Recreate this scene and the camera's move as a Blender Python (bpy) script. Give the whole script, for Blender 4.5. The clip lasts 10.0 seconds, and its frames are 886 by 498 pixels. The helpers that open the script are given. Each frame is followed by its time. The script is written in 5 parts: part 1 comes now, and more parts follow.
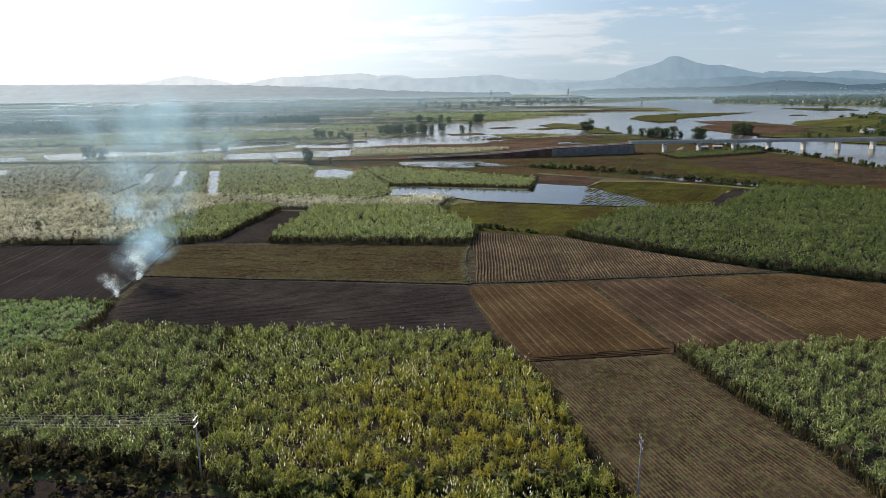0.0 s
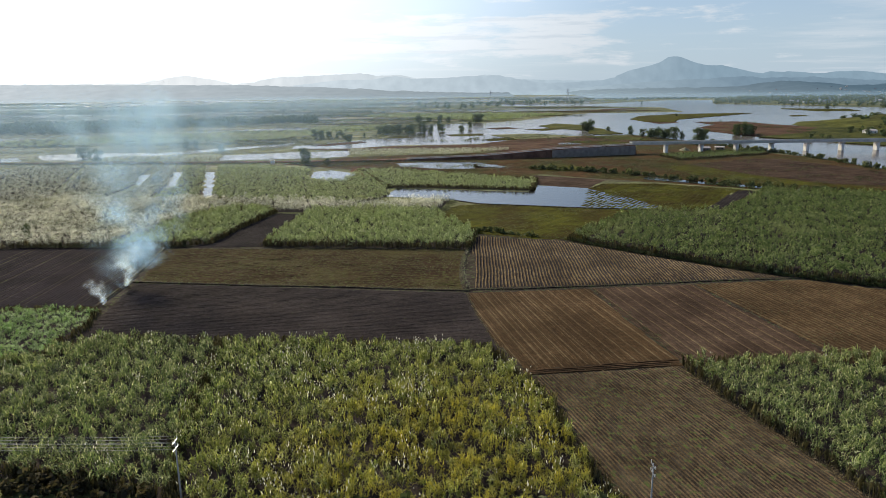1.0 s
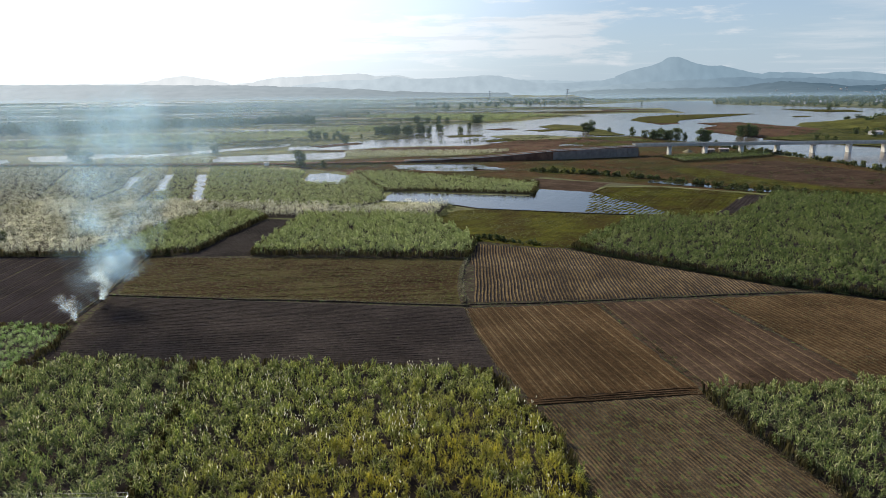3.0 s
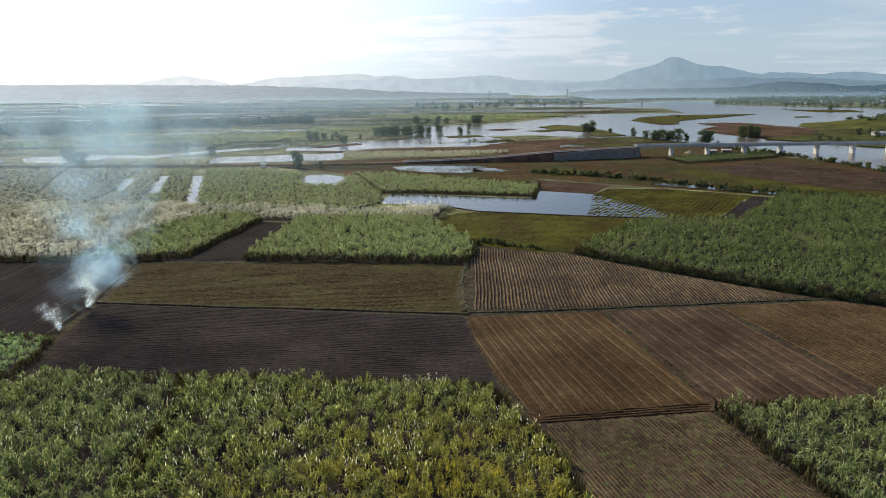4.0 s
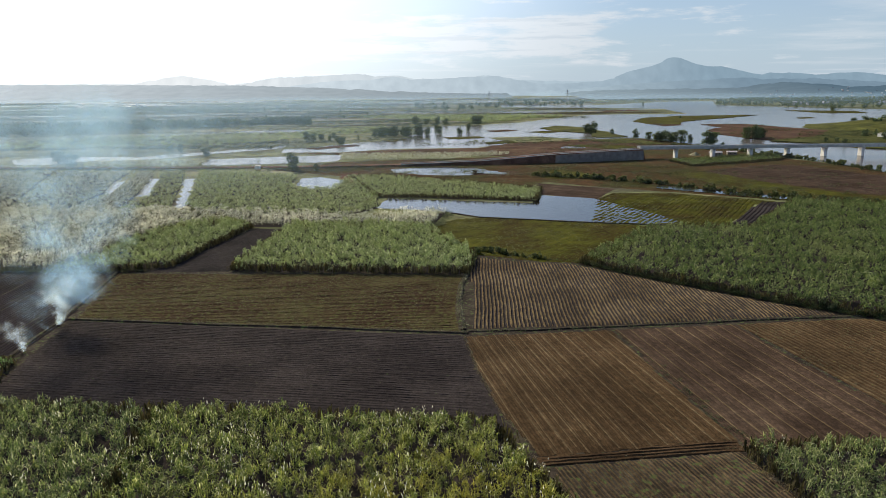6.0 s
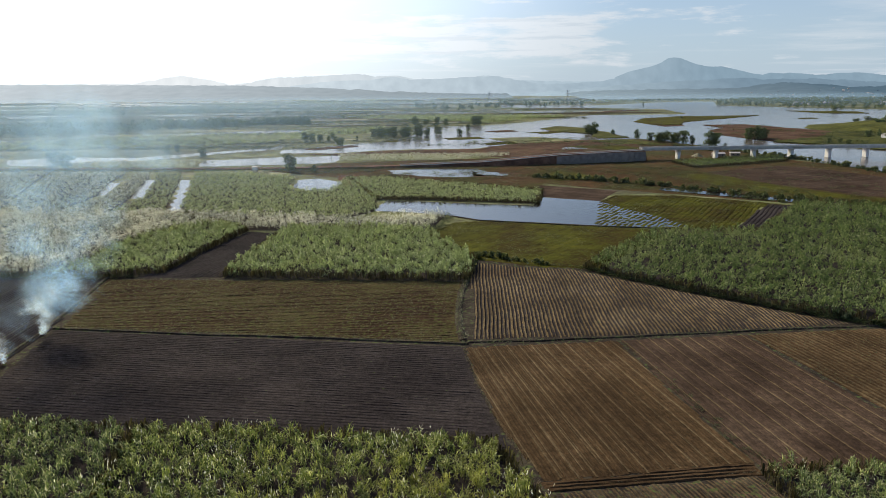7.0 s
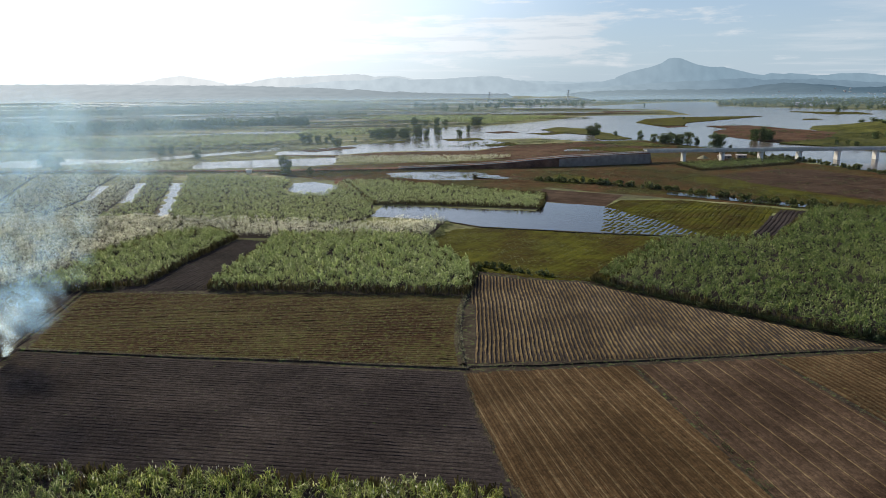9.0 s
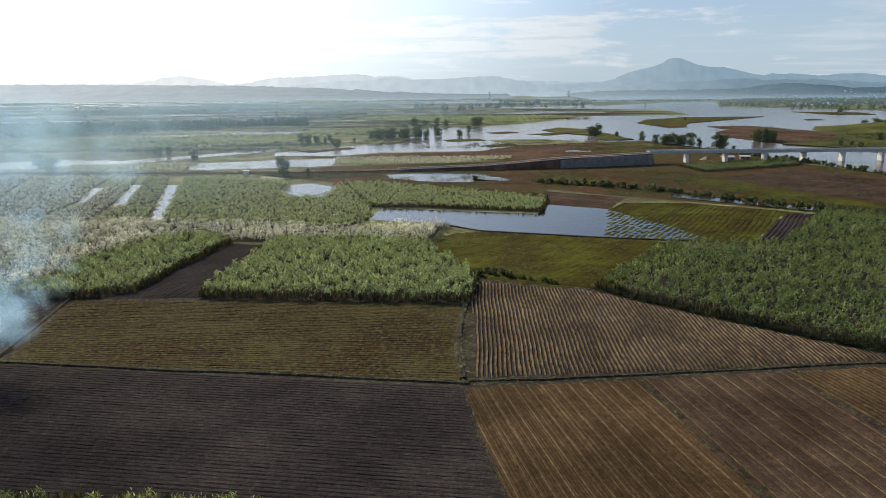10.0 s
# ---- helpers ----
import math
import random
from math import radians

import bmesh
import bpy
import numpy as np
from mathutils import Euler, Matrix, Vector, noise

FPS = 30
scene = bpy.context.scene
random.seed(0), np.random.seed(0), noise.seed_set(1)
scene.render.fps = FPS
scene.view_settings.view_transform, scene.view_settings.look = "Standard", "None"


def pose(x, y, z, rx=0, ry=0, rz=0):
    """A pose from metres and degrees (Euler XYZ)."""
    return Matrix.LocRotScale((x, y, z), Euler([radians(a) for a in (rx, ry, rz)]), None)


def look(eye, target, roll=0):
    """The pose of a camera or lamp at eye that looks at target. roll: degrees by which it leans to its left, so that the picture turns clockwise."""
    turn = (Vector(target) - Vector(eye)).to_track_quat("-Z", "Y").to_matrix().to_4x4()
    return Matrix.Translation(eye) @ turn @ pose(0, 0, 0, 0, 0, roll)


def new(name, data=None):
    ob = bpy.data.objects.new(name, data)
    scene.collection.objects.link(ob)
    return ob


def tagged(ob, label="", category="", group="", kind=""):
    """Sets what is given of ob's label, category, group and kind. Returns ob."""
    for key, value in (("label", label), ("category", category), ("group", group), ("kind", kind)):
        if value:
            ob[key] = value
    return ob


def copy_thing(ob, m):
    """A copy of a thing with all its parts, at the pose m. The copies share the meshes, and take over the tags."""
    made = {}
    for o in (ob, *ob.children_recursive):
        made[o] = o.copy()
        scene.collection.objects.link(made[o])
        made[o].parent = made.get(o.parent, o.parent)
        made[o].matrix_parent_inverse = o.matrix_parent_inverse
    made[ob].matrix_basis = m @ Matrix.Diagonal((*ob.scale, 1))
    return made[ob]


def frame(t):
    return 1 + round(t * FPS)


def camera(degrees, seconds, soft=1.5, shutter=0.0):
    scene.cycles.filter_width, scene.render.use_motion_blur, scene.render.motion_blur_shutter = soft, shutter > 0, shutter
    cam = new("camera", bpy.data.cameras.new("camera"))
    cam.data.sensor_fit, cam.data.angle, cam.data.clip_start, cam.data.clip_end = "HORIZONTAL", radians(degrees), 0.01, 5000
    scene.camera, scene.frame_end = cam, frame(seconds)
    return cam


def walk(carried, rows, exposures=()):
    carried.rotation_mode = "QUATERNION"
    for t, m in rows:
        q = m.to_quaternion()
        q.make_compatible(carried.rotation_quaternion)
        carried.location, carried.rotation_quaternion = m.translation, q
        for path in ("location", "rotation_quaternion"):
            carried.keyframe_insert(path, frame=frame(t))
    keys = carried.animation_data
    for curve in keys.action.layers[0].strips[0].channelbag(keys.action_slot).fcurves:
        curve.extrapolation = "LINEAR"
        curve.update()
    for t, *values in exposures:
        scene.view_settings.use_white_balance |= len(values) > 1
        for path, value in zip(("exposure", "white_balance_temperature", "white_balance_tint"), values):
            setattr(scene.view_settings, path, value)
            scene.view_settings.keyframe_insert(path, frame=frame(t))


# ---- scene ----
cam = camera(67.14, 10.0, soft=0.75)
walk(cam, [
    (0.0, pose(0.000, 0.000, 56.000, 76.3702, 0.7649, -0.1855)),
    (1.0, pose(0.329, 6.450, 55.958, 76.3847, 0.7447, -0.2289)),
    (2.0, pose(0.644, 12.916, 55.935, 76.3981, 0.7245, -0.2663)),
    (3.0, pose(0.945, 19.397, 55.933, 76.4106, 0.7043, -0.2975)),
    (4.0, pose(1.234, 25.893, 55.951, 76.4221, 0.6841, -0.3226)),
    (5.0, pose(1.509, 32.405, 55.988, 76.4325, 0.6639, -0.3416)),
    (6.0, pose(1.771, 38.932, 56.046, 76.4420, 0.6437, -0.3544)),
    (7.0, pose(2.019, 45.474, 56.123, 76.4505, 0.6235, -0.3611)),
    (8.0, pose(2.254, 52.032, 56.221, 76.4580, 0.6033, -0.3618)),
    (9.0, pose(2.475, 58.606, 56.338, 76.4645, 0.5831, -0.3562)),
    (10.0, pose(2.683, 65.194, 56.476, 76.4700, 0.5628, -0.3446)),
], [(0.0, 0.0, 6500, 10), (10.0, 0.0, 6500, 10)])

# ---------- sky, sun ----------
SUN_AZ, SUN_EL = -28.0, 30.0  # degrees from +y (negative: towards -x), height
world = bpy.data.worlds.new("sky")
scene.world = world
world.use_nodes = True
wn, wl = world.node_tree.nodes, world.node_tree.links
wn.clear()
sky = wn.new("ShaderNodeTexSky")
sky.sky_type = "NISHITA"
sky.sun_disc = False
sky.sun_elevation = radians(SUN_EL)
sky.sun_rotation = radians(SUN_AZ)
sky.altitude = 50
sky.air_density, sky.dust_density, sky.ozone_density = 1.0, 0.8, 1.0
tint = wn.new("ShaderNodeMix")
tint.data_type, tint.blend_type = "RGBA", "MULTIPLY"
tint.inputs[0].default_value = 1.0
tint.inputs[7].default_value = (0.8, 0.98, 1.3, 1)
wl.new(sky.outputs[0], tint.inputs[6])
# thin white haze round the sun and streaks of high cloud
wc = wn.new("ShaderNodeTexCoord")
az, el = radians(SUN_AZ), radians(SUN_EL)
sun_way = Vector((math.sin(az) * math.cos(el), math.cos(az) * math.cos(el), math.sin(el)))
dot = wn.new("ShaderNodeVectorMath")
dot.operation = "DOT_PRODUCT"
dot.inputs[1].default_value = sun_way
wl.new(wc.outputs["Generated"], dot.inputs[0])
veil = wn.new("ShaderNodeMapRange")
veil.interpolation_type = "SMOOTHSTEP"
veil.inputs["From Min"].default_value, veil.inputs["From Max"].default_value = 0.66, 0.985
veil.inputs["To Min"].default_value, veil.inputs["To Max"].default_value = 0.0, 8.0
wl.new(dot.outputs["Value"], veil.inputs[0])
sep = wn.new("ShaderNodeSeparateXYZ")
wl.new(wc.outputs["Generated"], sep.inputs[0])
up = wn.new("ShaderNodeMath")
up.operation = "ADD"
up.inputs[1].default_value = 0.03
wl.new(sep.outputs[2], up.inputs[0])
flat = wn.new("ShaderNodeVectorMath")
flat.operation = "DIVIDE"
upv = wn.new("ShaderNodeCombineXYZ")
for k in range(3):
    wl.new(up.outputs[0], upv.inputs[k])
wl.new(wc.outputs["Generated"], flat.inputs[0])
wl.new(upv.outputs[0], flat.inputs[1])
cn = wn.new("ShaderNodeTexNoise")
cn.inputs["Scale"].default_value, cn.inputs["Detail"].default_value = 0.3, 8
cn.inputs["Roughness"].default_value = 0.6
streak = wn.new("ShaderNodeMapping")
streak.inputs["Scale"].default_value = (0.8, 1.15, 1.0)
wl.new(flat.outputs[0], streak.inputs["Vector"])
wl.new(streak.outputs[0], cn.inputs["Vector"])


def wmath(op, a, b=0.0):
    k = wn.new("ShaderNodeMath")
    k.operation = op
    for sock, v in zip(k.inputs, (a, b)):
        if isinstance(v, (int, float)):
            sock.default_value = v
        else:
            wl.new(v, sock)
    return k.outputs[0]


def wrange(v, a, b, c=0.0, d=1.0):
    k = wn.new("ShaderNodeMapRange")
    k.interpolation_type = "SMOOTHSTEP"
    k.inputs[1].default_value, k.inputs[2].default_value = a, b
    k.inputs[3].default_value, k.inputs[4].default_value = c, d
    wl.new(v, k.inputs[0])
    return k.outputs[0]


# a long bank of low cloud, its edges torn, its under side grey
bearing = wmath("ARCTAN2", sep.outputs[0], sep.outputs[1])
height = sep.outputs[2]


def cloud_noise(sx, sz, off, detail=7):
    v = wn.new("ShaderNodeCombineXYZ")
    wl.new(wmath("MULTIPLY", bearing, sx), v.inputs[0])
    wl.new(wmath("MULTIPLY", height, sz), v.inputs[1])
    v.inputs[2].default_value = off
    k = wn.new("ShaderNodeTexNoise")
    k.inputs["Scale"].default_value, k.inputs["Detail"].default_value, k.inputs["Roughness"].default_value = 1.0, detail, 0.62
    wl.new(v.outputs[0], k.inputs["Vector"])
    return k.outputs["Fac"]


band = wmath("MULTIPLY", wmath("MULTIPLY", wrange(height, 0.02, 0.055), wrange(height, 0.108, 0.088)), wmath("MULTIPLY", wrange(bearing, -0.55, -0.15), wrange(bearing, 0.36, 0.18)))
puffs = wrange(wmath("ADD", cloud_noise(9.0, 48.0, 0.0, 7), wmath("MULTIPLY", band, 0.2)), 0.55, 0.72)
belly = wmath("MULTIPLY", wrange(cloud_noise(7.0, 95.0, 4.0), 0.5, 0.62), wmath("MULTIPLY", band, 0.55))
cr_a = wrange(cn.outputs["Fac"], 0.52, 0.7, 0.0, 0.45)
cr_all = wmath("MAXIMUM", cr_a, wmath("MULTIPLY", puffs, 0.8))
tone = wn.new("ShaderNodeMix")
tone.data_type = "RGBA"
tone.inputs[6].default_value = (9.0, 9.6, 10.2, 1)
tone.inputs[7].default_value = (6.2, 7.2, 8.2, 1)
wl.new(belly, tone.inputs[0])
cloud = wn.new("ShaderNodeMix")
cloud.data_type = "RGBA"
wl.new(tone.outputs[2], cloud.inputs[7])
wl.new(cr_all, cloud.inputs[0])
low = wn.new("ShaderNodeMapRange")
low.interpolation_type = "SMOOTHSTEP"
low.inputs["From Min"].default_value, low.inputs["From Max"].default_value = -0.05, 0.34
low.inputs["To Min"].default_value, low.inputs["To Max"].default_value = 0.9, 0.0
wl.new(sep.outputs[2], low.inputs[0])
hazy = wn.new("ShaderNodeMix")
hazy.data_type = "RGBA"
hazy.inputs[7].default_value = (6.0, 7.5, 8.9, 1)
wl.new(low.outputs[0], hazy.inputs[0])
wl.new(tint.outputs[2], hazy.inputs[6])
wl.new(hazy.outputs[2], cloud.inputs[6])
add = wn.new("ShaderNodeMix")
add.data_type, add.blend_type = "RGBA", "ADD"
add.inputs[0].default_value = 1.0
wl.new(cloud.outputs[2], add.inputs[6])
wl.new(veil.outputs[0], add.inputs[7])
bg = wn.new("ShaderNodeBackground")
bg.inputs["Strength"].default_value = 0.08
wout = wn.new("ShaderNodeOutputWorld")
wl.new(add.outputs[2], bg.inputs[0])
wl.new(bg.outputs[0], wout.inputs[0])

sun = new("sun", bpy.data.lights.new("sun", "SUN"))
sun.data.energy, sun.data.angle, sun.data.color = 5.0, radians(0.6), (1.0, 0.86, 0.62)
sun.matrix_world = look(sun_way * 500, (0, 0, 0))
scene.cycles.transparent_max_bounces = 128

# ---------- materials ----------


def material(name, rough=0.9):
    m = bpy.data.materials.new(name)
    m.use_nodes = True
    n, l = m.node_tree.nodes, m.node_tree.links
    p = n["Principled BSDF"]
    p.inputs["Roughness"].default_value = rough
    p.inputs["Specular IOR Level"].default_value = 0.2
    return m, n, l, p


def ramp(n, l, fac, stops):
    r = n.new("ShaderNodeValToRGB")
    while len(r.color_ramp.elements) < len(stops):
        r.color_ramp.elements.new(0.5)
    for e, (at, c) in zip(r.color_ramp.elements, stops):
        e.position, e.color = at, (*c, 1)
    l.new(fac, r.inputs[0])
    return r.outputs[0]


def noise_fac(n, l, scale, detail=4, stretch=None, turn=0.0):
    c = n.new("ShaderNodeTexCoord")
    t = n.new("ShaderNodeTexNoise")
    t.inputs["Scale"].default_value, t.inputs["Detail"].default_value = scale, detail
    src = c.outputs["Object"]
    if stretch:
        mp = n.new("ShaderNodeMapping")
        mp.inputs["Scale"].default_value = stretch
        mp.inputs["Rotation"].default_value = (0, 0, turn)
        l.new(src, mp.inputs[0])
        src = mp.outputs[0]
    l.new(src, t.inputs["Vector"])
    return t.outputs["Fac"]


def mix(n, l, fac, a, b, mode="MIX"):
    m = n.new("ShaderNodeMix")
    m.data_type, m.blend_type = "RGBA", mode
    for sock, v in ((m.inputs[0], fac), (m.inputs[6], a), (m.inputs[7], b)):
        if isinstance(v, (int, float)):
            sock.default_value = v
        elif isinstance(v, tuple):
            sock.default_value = (*v, 1)
        else:
            l.new(v, sock)
    return m.outputs[2]


def bump(n, l, p, fac, strength=0.4, distance=0.1):
    b = n.new("ShaderNodeBump")
    b.inputs["Strength"].default_value, b.inputs["Distance"].default_value = strength, distance
    l.new(fac, b.inputs["Height"])
    l.new(b.outputs[0], p.inputs["Normal"])


def soil(name, dark, mid, pale, green=None, green_at=0.62, patch=0.05, island=0.4, mottle=0.15):
    """Tilled earth: clods, broad damp patches, stray weeds."""
    m, n, l, p = material(name, 1.0)
    p.inputs["Specular IOR Level"].default_value = 0.04
    big = noise_fac(n, l, patch, 5)
    fine = noise_fac(n, l, 3.0, 6)
    a = ramp(n, l, big, [(0.38, dark), (0.5, mid), (0.64, pale)])
    col = mix(n, l, 0.75, a, ramp(n, l, fine, [(0.3, (0.45, 0.45, 0.45)), (0.7, (1.35, 1.35, 1.35))]), "MULTIPLY")
    clods = noise_fac(n, l, 0.9, 6)
    col = mix(n, l, 0.55, col, ramp(n, l, clods, [(0.35, (0.6, 0.6, 0.6)), (0.65, (1.35, 1.35, 1.35))]), "MULTIPLY")
    blots = noise_fac(n, l, 0.16, 6)
    col = mix(n, l, mottle, col, ramp(n, l, blots, [(0.36, (0.4, 0.38, 0.36)), (0.5, (1, 1, 1)), (0.66, (1.6, 1.6, 1.5))]), "MULTIPLY")
    g = n.new("ShaderNodeNewGeometry")
    col = mix(n, l, island, col, ramp(n, l, g.outputs["Random Per Island"], [(0.0, (0.6, 0.6, 0.6)), (1.0, (1.4, 1.4, 1.4))]), "MULTIPLY")
    if green:
        weeds = noise_fac(n, l, 0.9, 6)
        wf = ramp(n, l, weeds, [(green_at, (0, 0, 0)), (green_at + 0.12, (1, 1, 1))])
        col = mix(n, l, wf, col, green)
    l.new(col, p.inputs["Base Color"])
    bump(n, l, p, fine, 0.6, 0.12)
    return m


def foliage(name, stops, patch=(0.05, 0.5, (0.3, 0.25, 0.04)), translucent=0.35, rough=0.5, ripe=None, gloss=0.4, deep=0.6):
    """Leaves: a tint for each blade, broad patches over the stand, light through the blade."""
    m, n, l, p = material(name, rough)
    g = n.new("ShaderNodeNewGeometry")
    col = ramp(n, l, g.outputs["Random Per Island"], stops)
    scale, share, tint = patch
    pf = ramp(n, l, noise_fac(n, l, scale, 4), [(share, (0, 0, 0)), (share + 0.2, (1, 1, 1))])
    col = mix(n, l, pf, col, mix(n, l, 0.6, col, tint))
    if ripe:  # a stand that yellows round one spot
        c = n.new("ShaderNodeTexCoord")
        far = n.new("ShaderNodeVectorMath")
        far.operation = "DISTANCE"
        far.inputs[1].default_value = (ripe[0], ripe[1], 1.5)
        l.new(c.outputs["Object"], far.inputs[0])
        mr = n.new("ShaderNodeMapRange")
        mr.inputs["From Min"].default_value, mr.inputs["From Max"].default_value = ripe[2], ripe[2] * 0.3
        l.new(far.outputs["Value"], mr.inputs[0])
        mu = n.new("ShaderNodeMath")
        mu.operation = "MULTIPLY"
        l.new(mr.outputs[0], mu.inputs[0])
        l.new(ramp(n, l, noise_fac(n, l, 0.22, 4), [(0.36, (0.1, 0.1, 0.1)), (0.6, (1, 1, 1))]), mu.inputs[1])
        col = mix(n, l, mu.outputs[0], col, (0.4, 0.36, 0.06))
    # Painted light and dark in clumps, for bright tuft tops and shaded gaps.
    tuft_shade = ramp(n, l, noise_fac(n, l, 0.5, 3, (1, 1, 0.25)), [(0.3, (0.4, 0.42, 0.4)), (0.48, (0.95, 0.95, 0.95)), (0.68, (1.6, 1.6, 1.5))])
    col = mix(n, l, deep, col, tuft_shade, "MULTIPLY")
    l.new(col, p.inputs["Base Color"])
    p.inputs["Specular IOR Level"].default_value = gloss
    tr = n.new("ShaderNodeBsdfTranslucent")
    l.new(mix(n, l, 1.0, col, (1.25, 1.25, 0.9), "MULTIPLY"), tr.inputs[0])
    ms = n.new("ShaderNodeMixShader")
    ms.inputs[0].default_value = translucent
    l.new(p.outputs[0], ms.inputs[1])
    l.new(tr.outputs[0], ms.inputs[2])
    l.new(ms.outputs[0], n["Material Output"].inputs[0])
    return m


def plain(name, colour, rough=0.8, metal=0.0, vary=0.25, scale=1.5):
    m, n, l, p = material(name, rough)
    f = noise_fac(n, l, scale, 5)
    lo, hi = tuple(c * (1 - vary) for c in colour), tuple(min(1, c * (1 + vary)) for c in colour)
    l.new(ramp(n, l, f, [(0.3, lo), (0.7, hi)]), p.inputs["Base Color"])
    p.inputs["Metallic"].default_value = metal
    bump(n, l, p, f, 0.2, 0.05)
    return m


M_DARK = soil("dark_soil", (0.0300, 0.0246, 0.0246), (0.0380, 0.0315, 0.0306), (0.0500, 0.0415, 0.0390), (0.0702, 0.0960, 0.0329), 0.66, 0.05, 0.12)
M_BURNT = soil("burnt_soil", (0.0131, 0.0103, 0.0144), (0.0196, 0.0152, 0.0202), (0.0278, 0.0221, 0.0271), None, 0.62, 0.05, 0.15)
M_OLIVE = soil("sprouting_soil", (0.0535, 0.0319, 0.0166), (0.0668, 0.0461, 0.0220), (0.0801, 0.0636, 0.0272), (0.0753, 0.0779, 0.0234), 0.5, 0.04, 0.25)
M_BROWN = soil("brown_soil", (0.0514, 0.0319, 0.0164), (0.0686, 0.0421, 0.0216), (0.0859, 0.0547, 0.0295))
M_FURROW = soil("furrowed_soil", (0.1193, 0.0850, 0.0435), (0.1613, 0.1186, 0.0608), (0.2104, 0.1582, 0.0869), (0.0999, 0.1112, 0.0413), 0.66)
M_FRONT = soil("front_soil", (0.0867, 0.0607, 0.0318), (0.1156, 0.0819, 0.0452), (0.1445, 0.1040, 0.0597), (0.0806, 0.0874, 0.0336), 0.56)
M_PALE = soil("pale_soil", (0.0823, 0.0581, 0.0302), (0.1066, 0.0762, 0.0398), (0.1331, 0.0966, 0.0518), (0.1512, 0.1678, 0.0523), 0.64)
M_MEADOW = soil("meadow_grass", (0.0506, 0.0388, 0.0060), (0.0605, 0.0581, 0.0060), (0.0825, 0.0844, 0.0078), (0.0605, 0.0718, 0.0078), 0.54, 0.05, mottle=0.45)
M_MAUVE = soil("mauve_soil", (0.0511, 0.0339, 0.0238), (0.0687, 0.0456, 0.0320), (0.0883, 0.0603, 0.0420), mottle=0.25)
M_TRACK = soil("track_soil", (0.0391, 0.0319, 0.0250), (0.0565, 0.0460, 0.0354), (0.0782, 0.0663, 0.0463), (0.0842, 0.1142, 0.0375), 0.55, 0.2)
M_FALLOW = soil("fallow_soil", (0.0792, 0.0391, 0.0175), (0.0660, 0.0403, 0.0156), (0.0480, 0.0471, 0.0137), (0.0552, 0.0575, 0.0137), 0.52, 0.03, mottle=0.5)
M_GRASS = soil("river_grass", (0.0550, 0.0605, 0.0154), (0.0825, 0.0902, 0.0198), (0.1155, 0.1210, 0.0286), (0.0990, 0.0935, 0.0330), 0.56, 0.03, mottle=0.45)
M_STRAW = soil("dry_straw", (0.0976, 0.0688, 0.0376), (0.1354, 0.0987, 0.0553), (0.1836, 0.1377, 0.0796))
M_ROWTOP = soil("pale_row_top", (0.0624, 0.0392, 0.0196), (0.0834, 0.0542, 0.0271), (0.1124, 0.0736, 0.0393))
M_REDSOIL = soil("red_earth", (0.0586, 0.0287, 0.0180), (0.0828, 0.0431, 0.0270), (0.1069, 0.0604, 0.0390), (0.0776, 0.0719, 0.0270), 0.55, 0.03, mottle=0.45)
M_BANK = soil("red_bank_earth", (0.0900, 0.0414, 0.0264), (0.1320, 0.0644, 0.0408), (0.1920, 0.1035, 0.0696), mottle=0.45)
M_CANE = foliage("cane_leaf", [(0.0, (0.069, 0.108, 0.034)), (0.4, (0.182, 0.236, 0.068)), (0.75, (0.345, 0.382, 0.120)), (1.0, (0.689, 0.703, 0.455))], (0.06, 0.55, (0.34, 0.34, 0.1)), 0.48, 0.62, (4.0, 96.0, 46.0), 0.2)
M_CANE_G = foliage("green_cane_leaf", [(0.0, (0.084, 0.125, 0.048)), (0.5, (0.200, 0.264, 0.099)), (0.8, (0.358, 0.399, 0.170)), (1.0, (0.731, 0.728, 0.497))], (0.04, 0.58, (0.27, 0.28, 0.13)), 0.46, 0.62, None, 0.2)
M_CANE_B = foliage("block_cane_leaf", [(0.0, (0.1791, 0.2429, 0.1072)), (0.5, (0.2805, 0.3473, 0.1527)), (0.8, (0.3828, 0.4545, 0.2250)), (1.0, (0.5864, 0.6277, 0.4366))], (0.04, 0.58, (0.38, 0.4, 0.2)), 0.46, 0.6, None, 0.2)
M_CANE_D = foliage("dark_cane_leaf", [(0.0, (0.0714, 0.1127, 0.0352)), (0.5, (0.1238, 0.1789, 0.0544)), (0.8, (0.1987, 0.2546, 0.0872)), (1.0, (0.3750, 0.4119, 0.2224))], (0.05, 0.54, (0.33, 0.37, 0.17)), 0.44, 0.6, None, 0.2)
M_YOUNG = foliage("young_cane_leaf", [(0.0, (0.1266, 0.2411, 0.0551)), (0.5, (0.2142, 0.3763, 0.0898)), (1.0, (0.3341, 0.5216, 0.1795))], (0.05, 0.6, (0.46, 0.48, 0.26)), 0.42, 0.55, None, 0.3)
M_CANE_P = foliage("pale_cane_leaf", [(0.0, (0.2548, 0.2772, 0.2016)), (0.5, (0.4586, 0.4818, 0.3864)), (1.0, (0.7644, 0.7788, 0.7896))], (0.025, 0.5, (0.58, 0.58, 0.55)), 0.46, 0.7, None, 0.2)
M_TASSEL = foliage("cane_tassel", [(0.0, (0.5520, 0.5400, 0.5640)), (1.0, (0.8500, 0.8500, 0.8500))], (0.2, 0.6, (0.5, 0.5, 0.53)), 0.5, 0.9, None, 0.1, 0.3)
